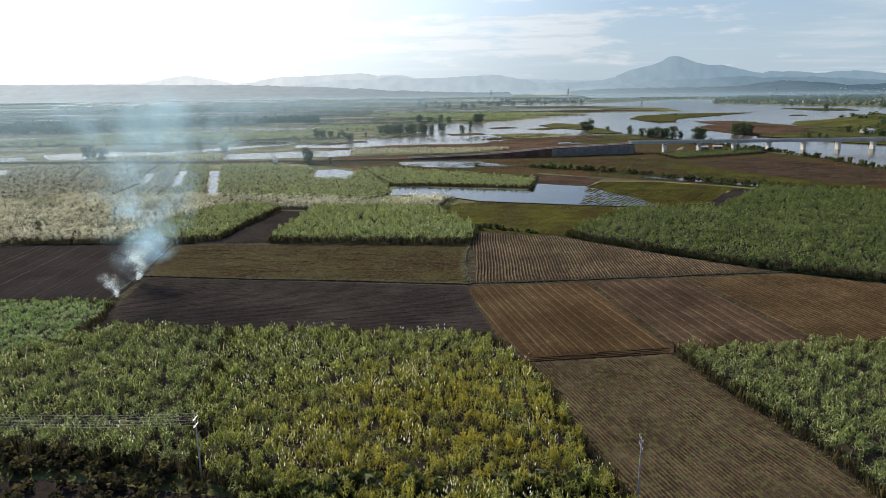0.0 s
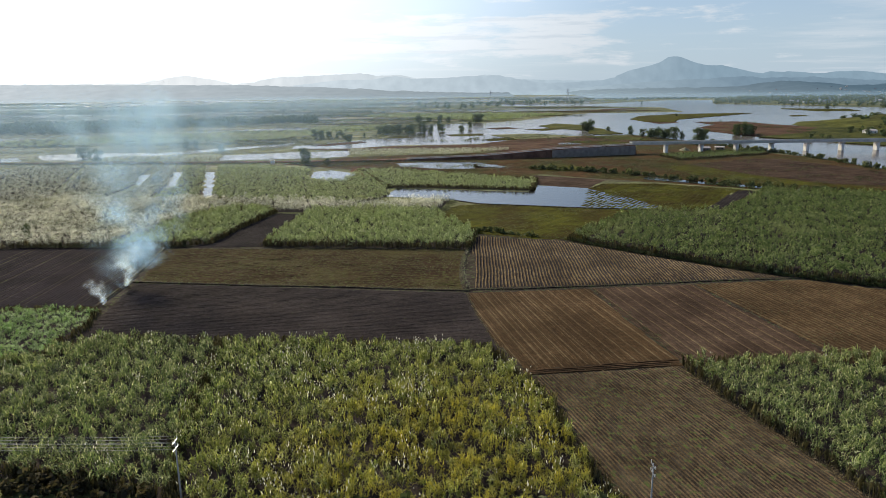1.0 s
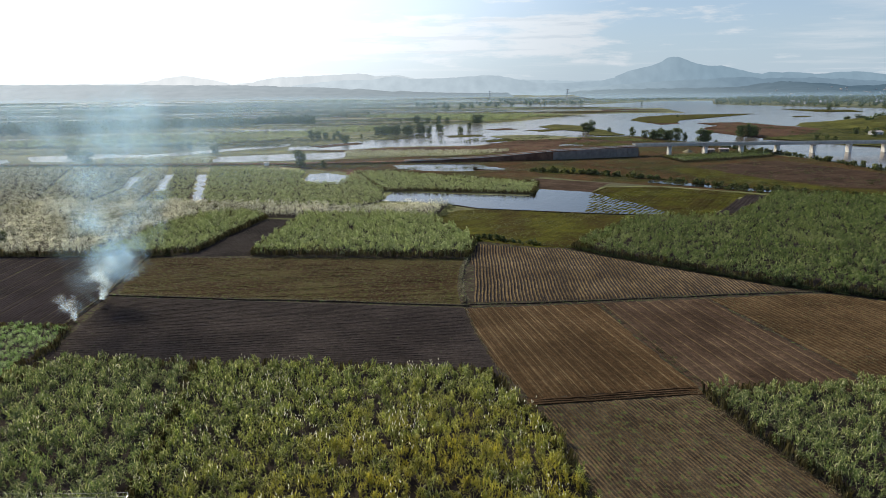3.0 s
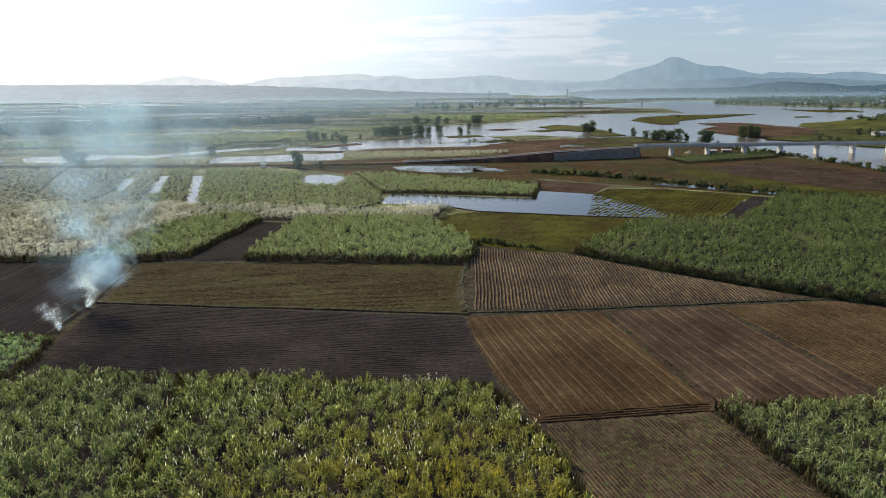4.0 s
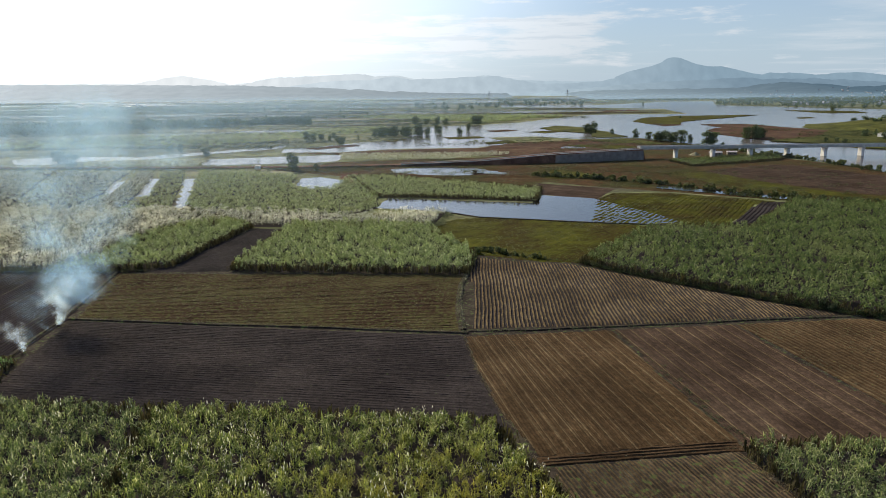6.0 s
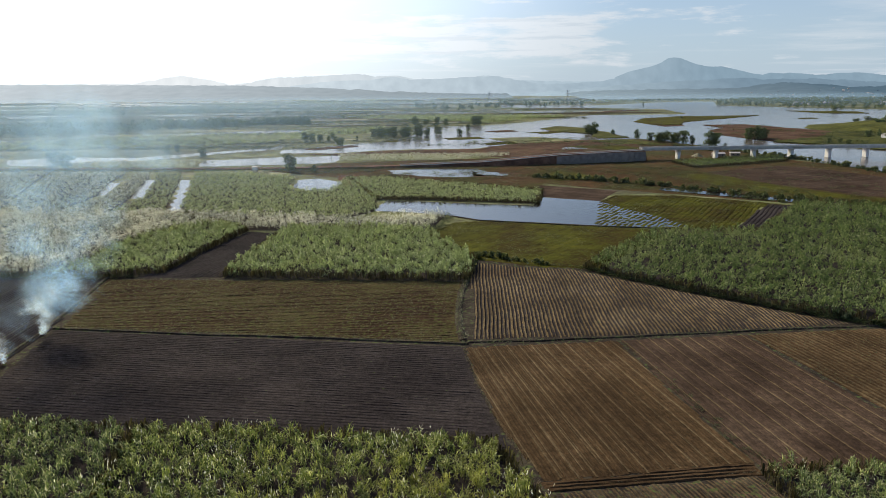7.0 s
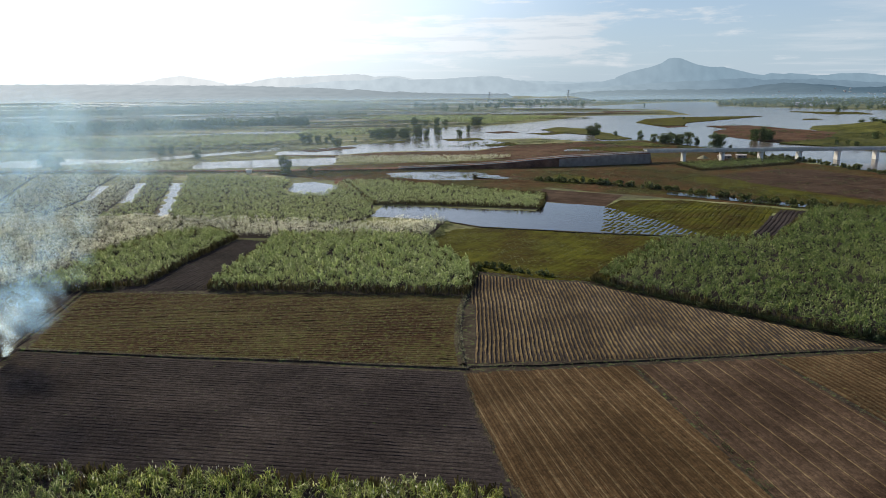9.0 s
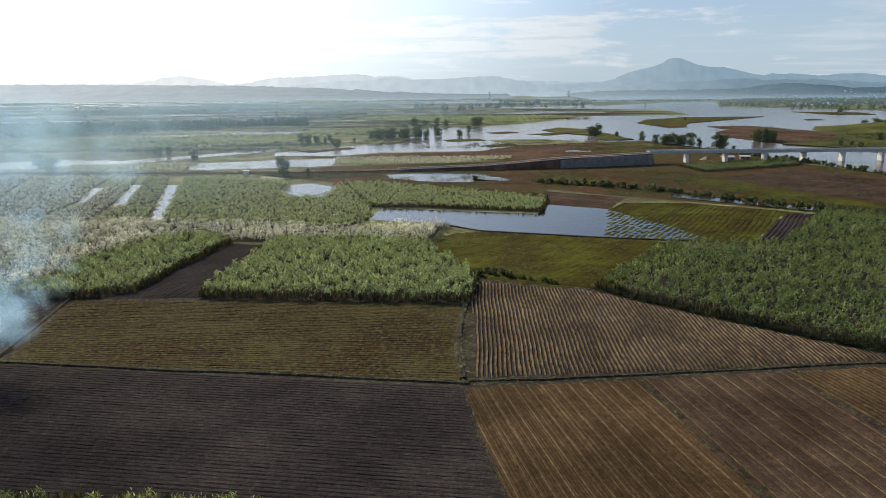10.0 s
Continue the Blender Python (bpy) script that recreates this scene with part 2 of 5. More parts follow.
M_TREE = foliage("tree_leaf", [(0.0, (0.0520, 0.0754, 0.0351)), (0.6, (0.0910, 0.1235, 0.0567)), (1.0, (0.1495, 0.1820, 0.0878))], (0.1, 0.6, (0.11, 0.12, 0.06)), 0.35, 0.75, None, 0.15)
M_SCRUB = foliage("scrub_leaf", [(0.0, (0.0375, 0.0360, 0.0187)), (0.6, (0.0750, 0.0660, 0.0375)), (1.0, (0.1250, 0.1020, 0.0625))], (0.1, 0.6, (0.06, 0.07, 0.03)), 0.3, 0.8, None, 0.1)
M_WEED = foliage("weed_leaf", [(0.0, (0.06, 0.075, 0.03)), (0.6, (0.11, 0.13, 0.05)), (1.0, (0.2, 0.2, 0.1))], (0.1, 0.6, (0.2, 0.17, 0.09)), 0.4)
M_LITTER = foliage("dry_cane_leaf", [(0.0, (0.1, 0.075, 0.04)), (0.6, (0.2, 0.155, 0.09)), (1.0, (0.36, 0.3, 0.2))], (0.3, 0.6, (0.12, 0.13, 0.05)), 0.3, 0.7, None, 0.2)
M_HEDGE = foliage("hedge_leaf", [(0.0, (0.05, 0.065, 0.028)), (0.6, (0.1, 0.12, 0.05)), (1.0, (0.19, 0.21, 0.11))], (0.1, 0.6, (0.13, 0.13, 0.07)), 0.35, 0.7, None, 0.15)
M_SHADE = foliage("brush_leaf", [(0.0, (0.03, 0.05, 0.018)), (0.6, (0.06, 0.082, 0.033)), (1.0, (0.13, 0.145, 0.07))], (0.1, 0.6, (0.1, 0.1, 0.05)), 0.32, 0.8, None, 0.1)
# Dead leaves with the shade of the stand's flank put into their colour.
M_FLANK = foliage("shaded_flank_leaf", [(0.0, (0.0448, 0.0405, 0.0210)), (0.6, (0.0880, 0.0780, 0.0364)), (1.0, (0.1920, 0.1650, 0.0840))], (0.2, 0.6, (0.05, 0.06, 0.02)), 0.2, 0.85, None, 0.1)
M_CANE_FLAT = soil("far_green", (0.1035, 0.1380, 0.0530), (0.1518, 0.1932, 0.0718), (0.2070, 0.2346, 0.1092))
M_STRAWFIELD = soil("far_straw", (0.2420, 0.2310, 0.1495), (0.3300, 0.3135, 0.2070), (0.4400, 0.4180, 0.2875))
M_BARK = plain("bark", (0.09, 0.07, 0.055), 0.95)
M_CONCRETE = plain("weathered_concrete", (0.5, 0.49, 0.46), 0.85, 0, 0.2, 0.4)
M_PIER = plain("pale_concrete", (0.72, 0.71, 0.68), 0.85, 0, 0.12, 0.4)
M_DARKWALL = plain("stained_concrete", (0.2, 0.18, 0.165), 0.9, 0, 0.25, 0.3)
M_POLE = plain("pole_concrete", (0.42, 0.41, 0.4), 0.85, 0, 0.15, 2)
M_STEEL = plain("galvanised_steel", (0.5, 0.5, 0.5), 0.45, 0.8)
M_WIRE = plain("wire_aluminium", (0.52, 0.52, 0.5), 0.65, 0.1, 0.05)
M_GLASS = plain("window_glass", (0.04, 0.05, 0.06), 0.15)
M_WALL = plain("whitewash", (0.8, 0.79, 0.77), 0.8)
# Whitewash greyed so that its colour takes in the distance haze.
M_FARWALL = plain("hazed_whitewash", (0.45, 0.45, 0.46), 0.8)
M_ROOF = plain("tin_roof", (0.6, 0.55, 0.52), 0.6, 0.0)

M_WATER, n, l, p = material("muddy_water", 0.16)
p.inputs["Base Color"].default_value = (0.14, 0.122, 0.11, 1)
p.inputs["Specular IOR Level"].default_value = 0.5
p.inputs["IOR"].default_value = 1.33
bump(n, l, p, noise_fac(n, l, 0.5, 5, (1, 0.5, 1)), 0.45, 0.1)

M_POND, n, l, p = material("still_water", 0.12)
p.inputs["Base Color"].default_value = (0.02, 0.02, 0.02, 1)
p.inputs["Specular IOR Level"].default_value = 0.5
p.inputs["IOR"].default_value = 1.33
bump(n, l, p, noise_fac(n, l, 0.6, 5, (1, 0.5, 1)), 0.6, 0.12)

# the plain: grass, dry fields and mud in strips
M_GROUND, n, l, p = material("plain_ground", 0.95)
strip = noise_fac(n, l, 0.012, 6, (0.35, 1.6, 1), 0.12)
grit = noise_fac(n, l, 0.35, 6)
base = ramp(n, l, strip, [(0.3, (0.068, 0.051, 0.031)), (0.42, (0.081, 0.095, 0.032)), (0.53, (0.149, 0.162, 0.059)), (0.64, (0.270, 0.263, 0.149)), (0.78, (0.135, 0.089, 0.059))])
patchy = noise_fac(n, l, 0.07, 6)
base = mix(n, l, 0.85, base, ramp(n, l, patchy, [(0.34, (0.5, 0.46, 0.42)), (0.5, (0.95, 0.95, 0.95)), (0.66, (1.4, 1.45, 1.3))]), "MULTIPLY")
l.new(mix(n, l, 0.8, base, ramp(n, l, grit, [(0.3, (0.5, 0.5, 0.5)), (0.7, (1.4, 1.4, 1.4))]), "MULTIPLY"), p.inputs["Base Color"])
bump(n, l, p, grit, 0.8, 0.4)

# ---------- helpers for shapes ----------
from mathutils import geometry

RNG = np.random.default_rng(7)


def np_mesh(name, verts, quads, mat, smooth=False):
    """A mesh object's data from arrays of corners and four-sided faces."""
    me = bpy.data.meshes.new(name)
    verts = np.asarray(verts, np.float32)
    quads = np.asarray(quads, np.int32)
    k = quads.shape[1]
    me.vertices.add(len(verts))
    me.vertices.foreach_set("co", verts.ravel())
    me.loops.add(quads.size)
    me.loops.foreach_set("vertex_index", quads.ravel())
    me.polygons.add(len(quads))
    me.polygons.foreach_set("loop_start", np.arange(0, quads.size, k, dtype=np.int32))
    me.polygons.foreach_set("use_smooth", np.full(len(quads), smooth))
    me.update(calc_edges=True)
    me.materials.append(mat)
    return me


def bm_mesh(name, bm, mat, smooth=False):
    me = bpy.data.meshes.new(name)
    bmesh.ops.recalc_face_normals(bm, faces=bm.faces)
    bm.to_mesh(me)
    bm.free()
    me.materials.append(mat)
    if smooth:
        me.polygons.foreach_set("use_smooth", [True] * len(me.polygons))
    return me


def part(name, me, parent, label=""):
    ob = new(name, me)
    ob.parent = parent
    return tagged(ob, label)


def inside(poly, x, y):
    poly = np.asarray(poly, float)
    r = np.zeros(np.shape(x), bool)
    for (x0, y0), (x1, y1) in zip(poly, np.roll(poly, -1, 0)):
        c = ((y0 > y) != (y1 > y))
        r ^= c & (x < (x1 - x0) * (y - y0) / ((y1 - y0) or 1e-9) + x0)
    return r


def rough_outline(poly, step, jitter, seed=0):
    """The outline with points every step metres, pushed in and out like a natural edge."""
    out = []
    poly = [Vector((*q, 0)) for q in poly]
    for a, b in zip(poly, poly[1:] + poly[:1]):
        k = max(1, int((b - a).length / step))
        side = Vector((-(b - a).y, (b - a).x, 0)).normalized()
        for i in range(k):
            q = a.lerp(b, i / k)
            s = noise.fractal(Vector((q.x / step / 3, q.y / step / 3, seed)), 1.0, 2.0, 4)
            q = q + side * s * jitter * (1 if 0 < i else 0.4)
            out.append((q.x, q.y))
    return out


def sheet(name, poly, z, mat, step=3.0, jitter=0.8, bank=0.0, seed=0):
    """A flat stretch of land or water with an uneven edge that slopes down by bank."""
    pts = rough_outline(poly, step, jitter, seed)
    tris = geometry.tessellate_polygon([[Vector((*q, 0)) for q in pts]])
    faces = []
    for a, b, c in tris:
        u, v, w = Vector(pts[a]), Vector(pts[b]), Vector(pts[c])
        faces.append((a, b, c) if (v - u).cross(w - u) > 0 else (a, c, b))
    verts = [(x, y, z) for x, y in pts]
    if bank:
        k = len(pts)
        turn = sum(a[0] * b[1] - b[0] * a[1] for a, b in zip(pts, pts[1:] + pts[:1])) > 0
        verts += [(x, y, z - bank) for x, y in pts]
        for i in range(k):
            j = (i + 1) % k
            for f in ((i, j, k + j), (i, k + j, k + i)):
                faces.append(f[::-1] if turn else f)
    return new(name, np_mesh(name, np.array(verts), np.array(faces), mat))


def furrows(name, poly, way, gap, high, mat, z=0.06, step=1.6, wander=0.12, slope=0.5, uneven=0.22, wide=None, crest=None, loose=0.0):
    """Tilled ridges along way, gap metres apart, cut to the field's outline."""
    d = np.array(way, float)
    d /= np.hypot(*d)
    s = np.array((-d[1], d[0]))
    poly = np.asarray(poly, float)
    pu, pv = poly @ d, poly @ s
    verts, quads = [], []
    span = wide or gap
    prof = np.array([(-0.5, 0.0), (-0.5 + slope * 0.5, 1.0), (0.5 - slope * 0.5, 0.92), (0.5, 0.0)])
    count = 0
    for v in np.arange(pv.min() + gap / 2, pv.max(), gap):
        cuts = []
        for i in range(len(poly)):
            j = (i + 1) % len(poly)
            if (pv[i] > v) != (pv[j] > v):
                cuts.append(pu[i] + (v - pv[i]) / (pv[j] - pv[i]) * (pu[j] - pu[i]))
        cuts.sort()
        for a, b in zip(cuts[::2], cuts[1::2]):
            if b - a < 1:
                continue
            a, b = a + RNG.normal(0, 0.25), b + RNG.normal(0, 0.25)
            off = RNG.normal(0, loose * gap)
            k = max(2, int((b - a) / step) + 1)
            u = np.linspace(a, b, k)
            sway = wander * gap * (np.sin(u / 9 + v * 0.05) + 0.6 * np.sin(u / 3.7 + v * 0.11))
            hh = high * (1 + uneven * RNG.standard_normal((k, 4)))
            hh[0], hh[-1] = 0, 0
            row = np.empty((k, 4, 3))
            for q, (o, h) in enumerate(prof):
                vv = v + off + o * span + sway + (RNG.normal(0, 0.06 * span, k) if 0 < q < 3 else 0)
                row[:, q, 0] = u * d[0] + vv * s[0]
                row[:, q, 1] = u * d[1] + vv * s[1]
                row[:, q, 2] = z + np.maximum(h * hh[:, q], 0)
            idx = count + np.arange(k * 4).reshape(k, 4)
            verts.append(row.reshape(-1, 3))
            quads.append(np.stack([idx[:-1, :-1], idx[1:, :-1], idx[1:, 1:], idx[:-1, 1:]], -1).reshape(-1, 4))
            count += k * 4
    me = np_mesh(name, np.concatenate(verts), np.concatenate(quads)[:, ::-1], mat)
    # crest: a second, paler colour on the ridge tops only
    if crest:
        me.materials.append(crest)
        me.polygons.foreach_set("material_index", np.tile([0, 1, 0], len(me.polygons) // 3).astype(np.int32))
    return new(name, me)


def clump(blades, high, spread, width, segs, seed, droop=0.5, lean=(0.5, 1.1), start=(0.05, 0.72), dome_fall=0.3, reach=1.0):
    """One stool of cane: arching blades from several heights."""
    r = np.random.default_rng(seed)
    V, Q = [], []
    for i in range(blades):
        base = math.sqrt(r.random()) * 0.7 * spread
        b2 = r.uniform(0, 2 * math.pi)
        bx, by = base * math.cos(b2), base * math.sin(b2)
        a = b2 + r.normal(0, 0.9)
        c, s = math.cos(a), math.sin(a)
        head = r.random() < 0.72
        dome = 1.0 - dome_fall * (base / (0.7 * spread)) ** 2
        h0 = high * dome * (r.uniform(*start) if head else r.uniform(0.05, start[1] - 0.15))
        up = high * reach * r.uniform(0.22, 0.4) * (0.85 if head else 1.0)
        out = spread * (r.uniform(lean[0], lean[0] + 0.45) if head else r.uniform(0.35, lean[1]))
        bend = droop * (r.uniform(0.6, 1.3) if head else 1.1)
        w = width * r.uniform(0.6, 1.2)
        tw = r.uniform(-0.6, 0.6)
        for k in range(segs + 1):
            t = k / segs
            x = out * t
            z = h0 + up * (1.5 * t - bend * 1.6 * t * t)
            ww = w * (1 - 0.85 * t) * (0.55 + 0.9 * t if t < 0.5 else 1)
            dx, dy, dz = -s * ww, c * ww, tw * ww
            V.append((bx + c * x - dx, by + s * x - dy, z - dz))
            V.append((bx + c * x + dx, by + s * x + dy, z + dz))
            if k:
                o = len(V) - 4
                Q.append((o, o + 1, o + 3, o + 2))
    return np.array(V), np.array(Q)


def scatter(poly, gap, jitter=0.45, way=(1, 0), rows=1.0):
    poly = np.asarray(poly, float)
    d = np.array(way, float)
    d /= np.hypot(*d)
    s = np.array((-d[1], d[0]))
    pu, pv = poly @ d, poly @ s
    u, v = np.meshgrid(np.arange(pu.min(), pu.max(), gap), np.arange(pv.min(), pv.max(), gap * rows))
    u = u.ravel() + RNG.uniform(-jitter, jitter, u.size) * gap
    v = v.ravel() + RNG.uniform(-jitter, jitter, v.size) * gap
    x, y = u * d[0] + v * s[0], u * d[1] + v * s[1]
    k = inside(poly, x, y)
    return x[k], y[k]


def bake(name, stools, x, y, z, scale, mat, tall=None):
    """Many stools as one mesh."""
    VS, QS, off = [], [], 0
    which = RNG.integers(0, len(stools), len(x))
    for i, (V, Q) in enumerate(stools):
        k = np.where(which == i)[0]
        if not len(k):
            continue
        a = RNG.uniform(0, 2 * math.pi, len(k))
        c, s = np.cos(a), np.sin(a)
        sc = scale[k]
        th = sc if tall is None else tall[k]
        P = np.empty((len(k), len(V), 3), np.float32)
        P[:, :, 0] = x[k, None] + sc[:, None] * (c[:, None] * V[None, :, 0] - s[:, None] * V[None, :, 1])
        P[:, :, 1] = y[k, None] + sc[:, None] * (s[:, None] * V[None, :, 0] + c[:, None] * V[None, :, 1])
        P[:, :, 2] = z[k, None] + th[:, None] * V[None, :, 2]
        q = Q[None] + (off + np.arange(len(k)) * len(V))[:, None, None]
        VS.append(P.reshape(-1, 3))
        QS.append(q.reshape(-1, 4))
        off += len(k) * len(V)
    return new(name, np_mesh(name, np.concatenate(VS), np.concatenate(QS), mat))


def height_noise(x, y, scale, seed=0.0):
    return np.array([noise.noise(Vector((a / scale, b / scale, seed))) for a, b in zip(x, y)])


def cane_stool(shoots, leaves, high, spread, length, width, seed, segs=2, reach=(0.22, 0.6), droop=0.25):
    """A stool of sugar cane: several shoots, each with a fan of leaves that arch from its top."""
    r = np.random.default_rng(seed)
    V, Q = [], []
    for i in range(shoots):
        b = spread * math.sqrt(r.random())
        b2 = r.uniform(0, 2 * math.pi)
        sx, sy = b * math.cos(b2), b * math.sin(b2)
        top = high * (r.uniform(0.4, 0.55) if i % 4 == 3 else r.uniform(0.6, 0.84)) * (1 - 0.2 * (b / spread) ** 2)
        turn = r.uniform(0, 6.28)
        for k in range(leaves):
            a = turn + k * 2.4 + r.normal(0, 0.3)
            c, s = math.cos(a), math.sin(a)
            h0 = top - high * 0.24 * (k / leaves) ** 1.5 * r.uniform(0.6, 1.3)
            rise = r.uniform(0.9, 1.15) - 0.4 * k / leaves
            out = length * r.uniform(*reach)
            fall = r.uniform(droop, droop + 0.45) + 0.4 * k / leaves
            ll = length * r.uniform(0.75, 1.2)
            w = width * r.uniform(0.7, 1.2)
            tw = r.uniform(-0.5, 0.5)
            for q in range(segs + 1):
                t = q / segs
                ww = w * (0.75, 1.0, 0.12)[q] if segs == 2 else w * (1.0 - 0.85 * t)
                dx, dy, dz = -s * ww, c * ww, tw * ww
                x, z = out * t * (0.7 + 0.3 * t), h0 + ll * (rise * t - fall * t * t)
                V.append((sx + c * x - dx, sy + s * x - dy, z - dz))
                V.append((sx + c * x + dx, sy + s * x + dy, z + dz))
                if q:
                    o = len(V) - 4
                    Q.append((o, o + 1, o + 3, o + 2))
    return np.array(V), np.array(Q)


def skirt_stool(blades, high, spread, width, seed):
    """The flank of a cane stand: hanging stalks and dead leaves, toned dark for its shade."""
    r = np.random.default_rng(seed)
    V, Q = [], []
    for i in range(blades):
        x, y = r.normal(0, spread, 2)
        a = r.uniform(0, 6.28)
        c, s = math.cos(a), math.sin(a)
        z1, z0 = high * r.uniform(0.45, 1.0), high * r.uniform(0.0, 0.3)
        w, lean = width * r.uniform(0.5, 1.3), r.normal(0, 0.3, 2)
        o = len(V)
        V += [(x - c * w, y - s * w, z1), (x + c * w, y + s * w, z1), (x + c * w * 0.5 + lean[0], y + s * w * 0.5 + lean[1], z0), (x - c * w * 0.5 + lean[0], y - s * w * 0.5 + lean[1], z0)]
        Q.append((o, o + 1, o + 2, o + 3))
    return np.array(V), np.array(Q)


NEAR_STOOLS = [cane_stool(10, 7, 3.4, 0.88, 1.1, 0.062, 10 + i, 2, (0.25, 0.65), 0.3) for i in range(8)]
MID_STOOLS = [cane_stool(7, 5, 3.7, 1.05, 1.15, 0.12, 30 + i, 2, (0.35, 0.8), 0.45) for i in range(6)]
FAR_STOOLS = [cane_stool(5, 5, 2.9, 1.25, 1.0, 0.22, 50 + i, 1, (0.4, 0.9), 0.5) for i in range(5)]
PALE_STOOLS = [cane_stool(7, 5, 3.6, 1.05, 1.0, 0.12, 35 + i, 1, (0.4, 0.85), 0.45) for i in range(6)]
YOUNG_STOOLS = [cane_stool(6, 6, 2.9, 0.85, 1.1, 0.1, 45 + i, 1, (0.3, 0.8), 0.4) for i in range(6)]
SKIRTS = [skirt_stool(20, 2.5, 0.45, 0.11, 60 + i) for i in range(4)]
SPROUTS = [clump(6, 0.6, 0.5, 0.06, 1, 70 + i, 0.4) for i in range(3)]


def tassel_stool(seed, n=4, high=4.0, fat=0.06):
    r = np.random.default_rng(seed)
    V, Q = [], []
    for i in range(n):
        x, y = r.normal(0, 0.5 + 2 * fat, 2)
        h = high * r.uniform(0.9, 1.1)
        lean = r.normal(0, 0.12, 2)
        for turn in (0, math.pi / 2):
            c, s = math.cos(turn), math.sin(turn)
            o = len(V)
            for t, w in ((0, 0.012), (0.4, fat), (1, 0.015)):
                for sg in (-1, 1):
                    V.append((x + sg * c * w + lean[0] * t, y + sg * s * w + lean[1] * t, h - 0.42 + 0.42 * t))
            Q += [(o, o + 1, o + 3, o + 2), (o + 2, o + 3, o + 5, o + 4)]
    return np.array(V), np.array(Q)


TASSELS = [tassel_stool(90 + i) for i in range(4)]
PLUMES = [tassel_stool(95 + i, 8, 3.6, 0.09) for i in range(4)]


def cane_field(poly, gap, stools, mat, label, tall=1.0, rag=0.12, tassels=0.0, way=(1, 0), wave=14.0, jitter=0.42, rows=1.0, flank=True):
    # Dark sheet under the stand, so the gaps between tufts look shaded.
    tagged(sheet("cane_soil", poly, 0.03, M_DARK, 3, 0.4), "dark soil laid under the cane to deepen its shade", "soil", "", "structure")
    x, y = scatter(rough_outline(poly, 2.5, 0.7), gap, jitter, way, rows)
    hn = height_noise(x, y, wave)
    tuft = height_noise(x, y, 3.0, 3.0)
    lump = height_noise(x, y, 5.0, 8.0)
    sc = tall ** 0.5 * (1 + 0.1 * hn + 0.25 * tuft + RNG.normal(0, rag, len(x)))
    th = np.clip(tall * (1 + 0.15 * hn + 0.55 * tuft + 0.4 * lump + RNG.normal(0, rag, len(x))), 0.55 * tall, 1.4 * tall)
    keep = RNG.random(len(x)) > 0.02 + 0.3 * (tuft < -0.22)
    ob = bake("sugar_cane", stools, x[keep], y[keep], np.zeros(keep.sum()), np.clip(sc[keep], 0.6 * tall, 1.5), mat, th[keep])
    tagged(ob, label, "sugar cane", "sugar cane stands", "stuff")
    if flank and tall > 0.7:
        edge = np.array(rough_outline(poly, 1.2, 0.5))
        ex, ey = edge[:, 0] + RNG.normal(0, 0.3, len(edge)), edge[:, 1] + RNG.normal(0, 0.3, len(edge))
        sk = bake("cane_skirt", SKIRTS, ex, ey, np.zeros(len(ex)), RNG.uniform(0.8, 1.3, len(ex)), M_FLANK, tall * RNG.uniform(0.7, 1.15, len(ex)))
        tagged(sk, "dead hanging leaves toned dark for the cane's shaded flank", "cane leaves", "", "stuff")
    if tassels:
        tn = height_noise(x, y, 9.0 if gap < 2.0 else 24.0, 5.0)
        k = RNG.random(len(x)) < tassels * np.clip(0.4 + 2.2 * tn, 0.1, 3)
        fl = bake("cane_flower", TASSELS if gap < 2.0 else PLUMES, x[k], y[k], np.zeros(k.sum()), np.clip(sc[k], 0.6, 1.5), M_TASSEL, th[k])
        tagged(fl, "silvery white feathery flower heads above the cane", "cane flowers", "", "stuff")
    return ob


# ---------- the ground ----------
ys = np.concatenate([np.linspace(-400, 600, 60), np.geomspace(620, 4950, 80)])
gx = np.linspace(-1, 1, 121)
G = np.empty((len(ys), len(gx), 3))
G[:, :, 0] = gx[None] * (900 + np.maximum(ys, 0)[:, None] * 0.9)
G[:, :, 1] = ys[:, None]
G[:, :, 2] = 0.0
ii = np.arange(len(ys) * len(gx)).reshape(len(ys), len(gx))
ground = new("ground", np_mesh("ground", G.reshape(-1, 3), np.stack([ii[:-1, :-1], ii[:-1, 1:], ii[1:, 1:], ii[1:, :-1]], -1).reshape(-1, 4), M_GROUND, True))
tagged(ground, "flat farmed flood plain of grass, mud and dry strips", "ground", "", "structure")

# ---------- tilled fields ----------


def field(*a, label, **k):
    return tagged(furrows(*a, **k), label, "field", "tilled fields", "structure")


SOIL_APRON = [(-210, 150), (-60, 142), (16, 128), (24, 50), (75, 50), (50, 134), (170, 130), (165, 165), (128, 184), (96, 205), (46, 256), (14, 262), (10, 244), (-100, 252), (-160, 252), (-215, 225)]
tagged(sheet("field_soil", SOIL_APRON, 0.02, M_TRACK, 4, 0.5), "trodden brown earth between the fields", "soil", "", "structure")
DARK_FIELD = [(-91.5, 198.4), (6.6, 185), (8.8, 165), (11.6, 148), (13, 140), (13, 134), (-90, 144), (-86, 160)]
OLIVE_FIELD = [(-100.5, 243.5), (8.6, 236.5), (7, 228), (5.8, 213), (5.4, 200), (6.0, 187.8), (-91, 200.6)]
STUBBLE_WEDGE = [(-76, 312), (-60, 308), (-66, 244), (-91, 244)]
BURNT_FIELD = [(-200, 219), (-170, 240), (-155, 248), (-102.2, 245), (-92.8, 199), (-91.6, 176), (-122, 175), (-170, 165)]
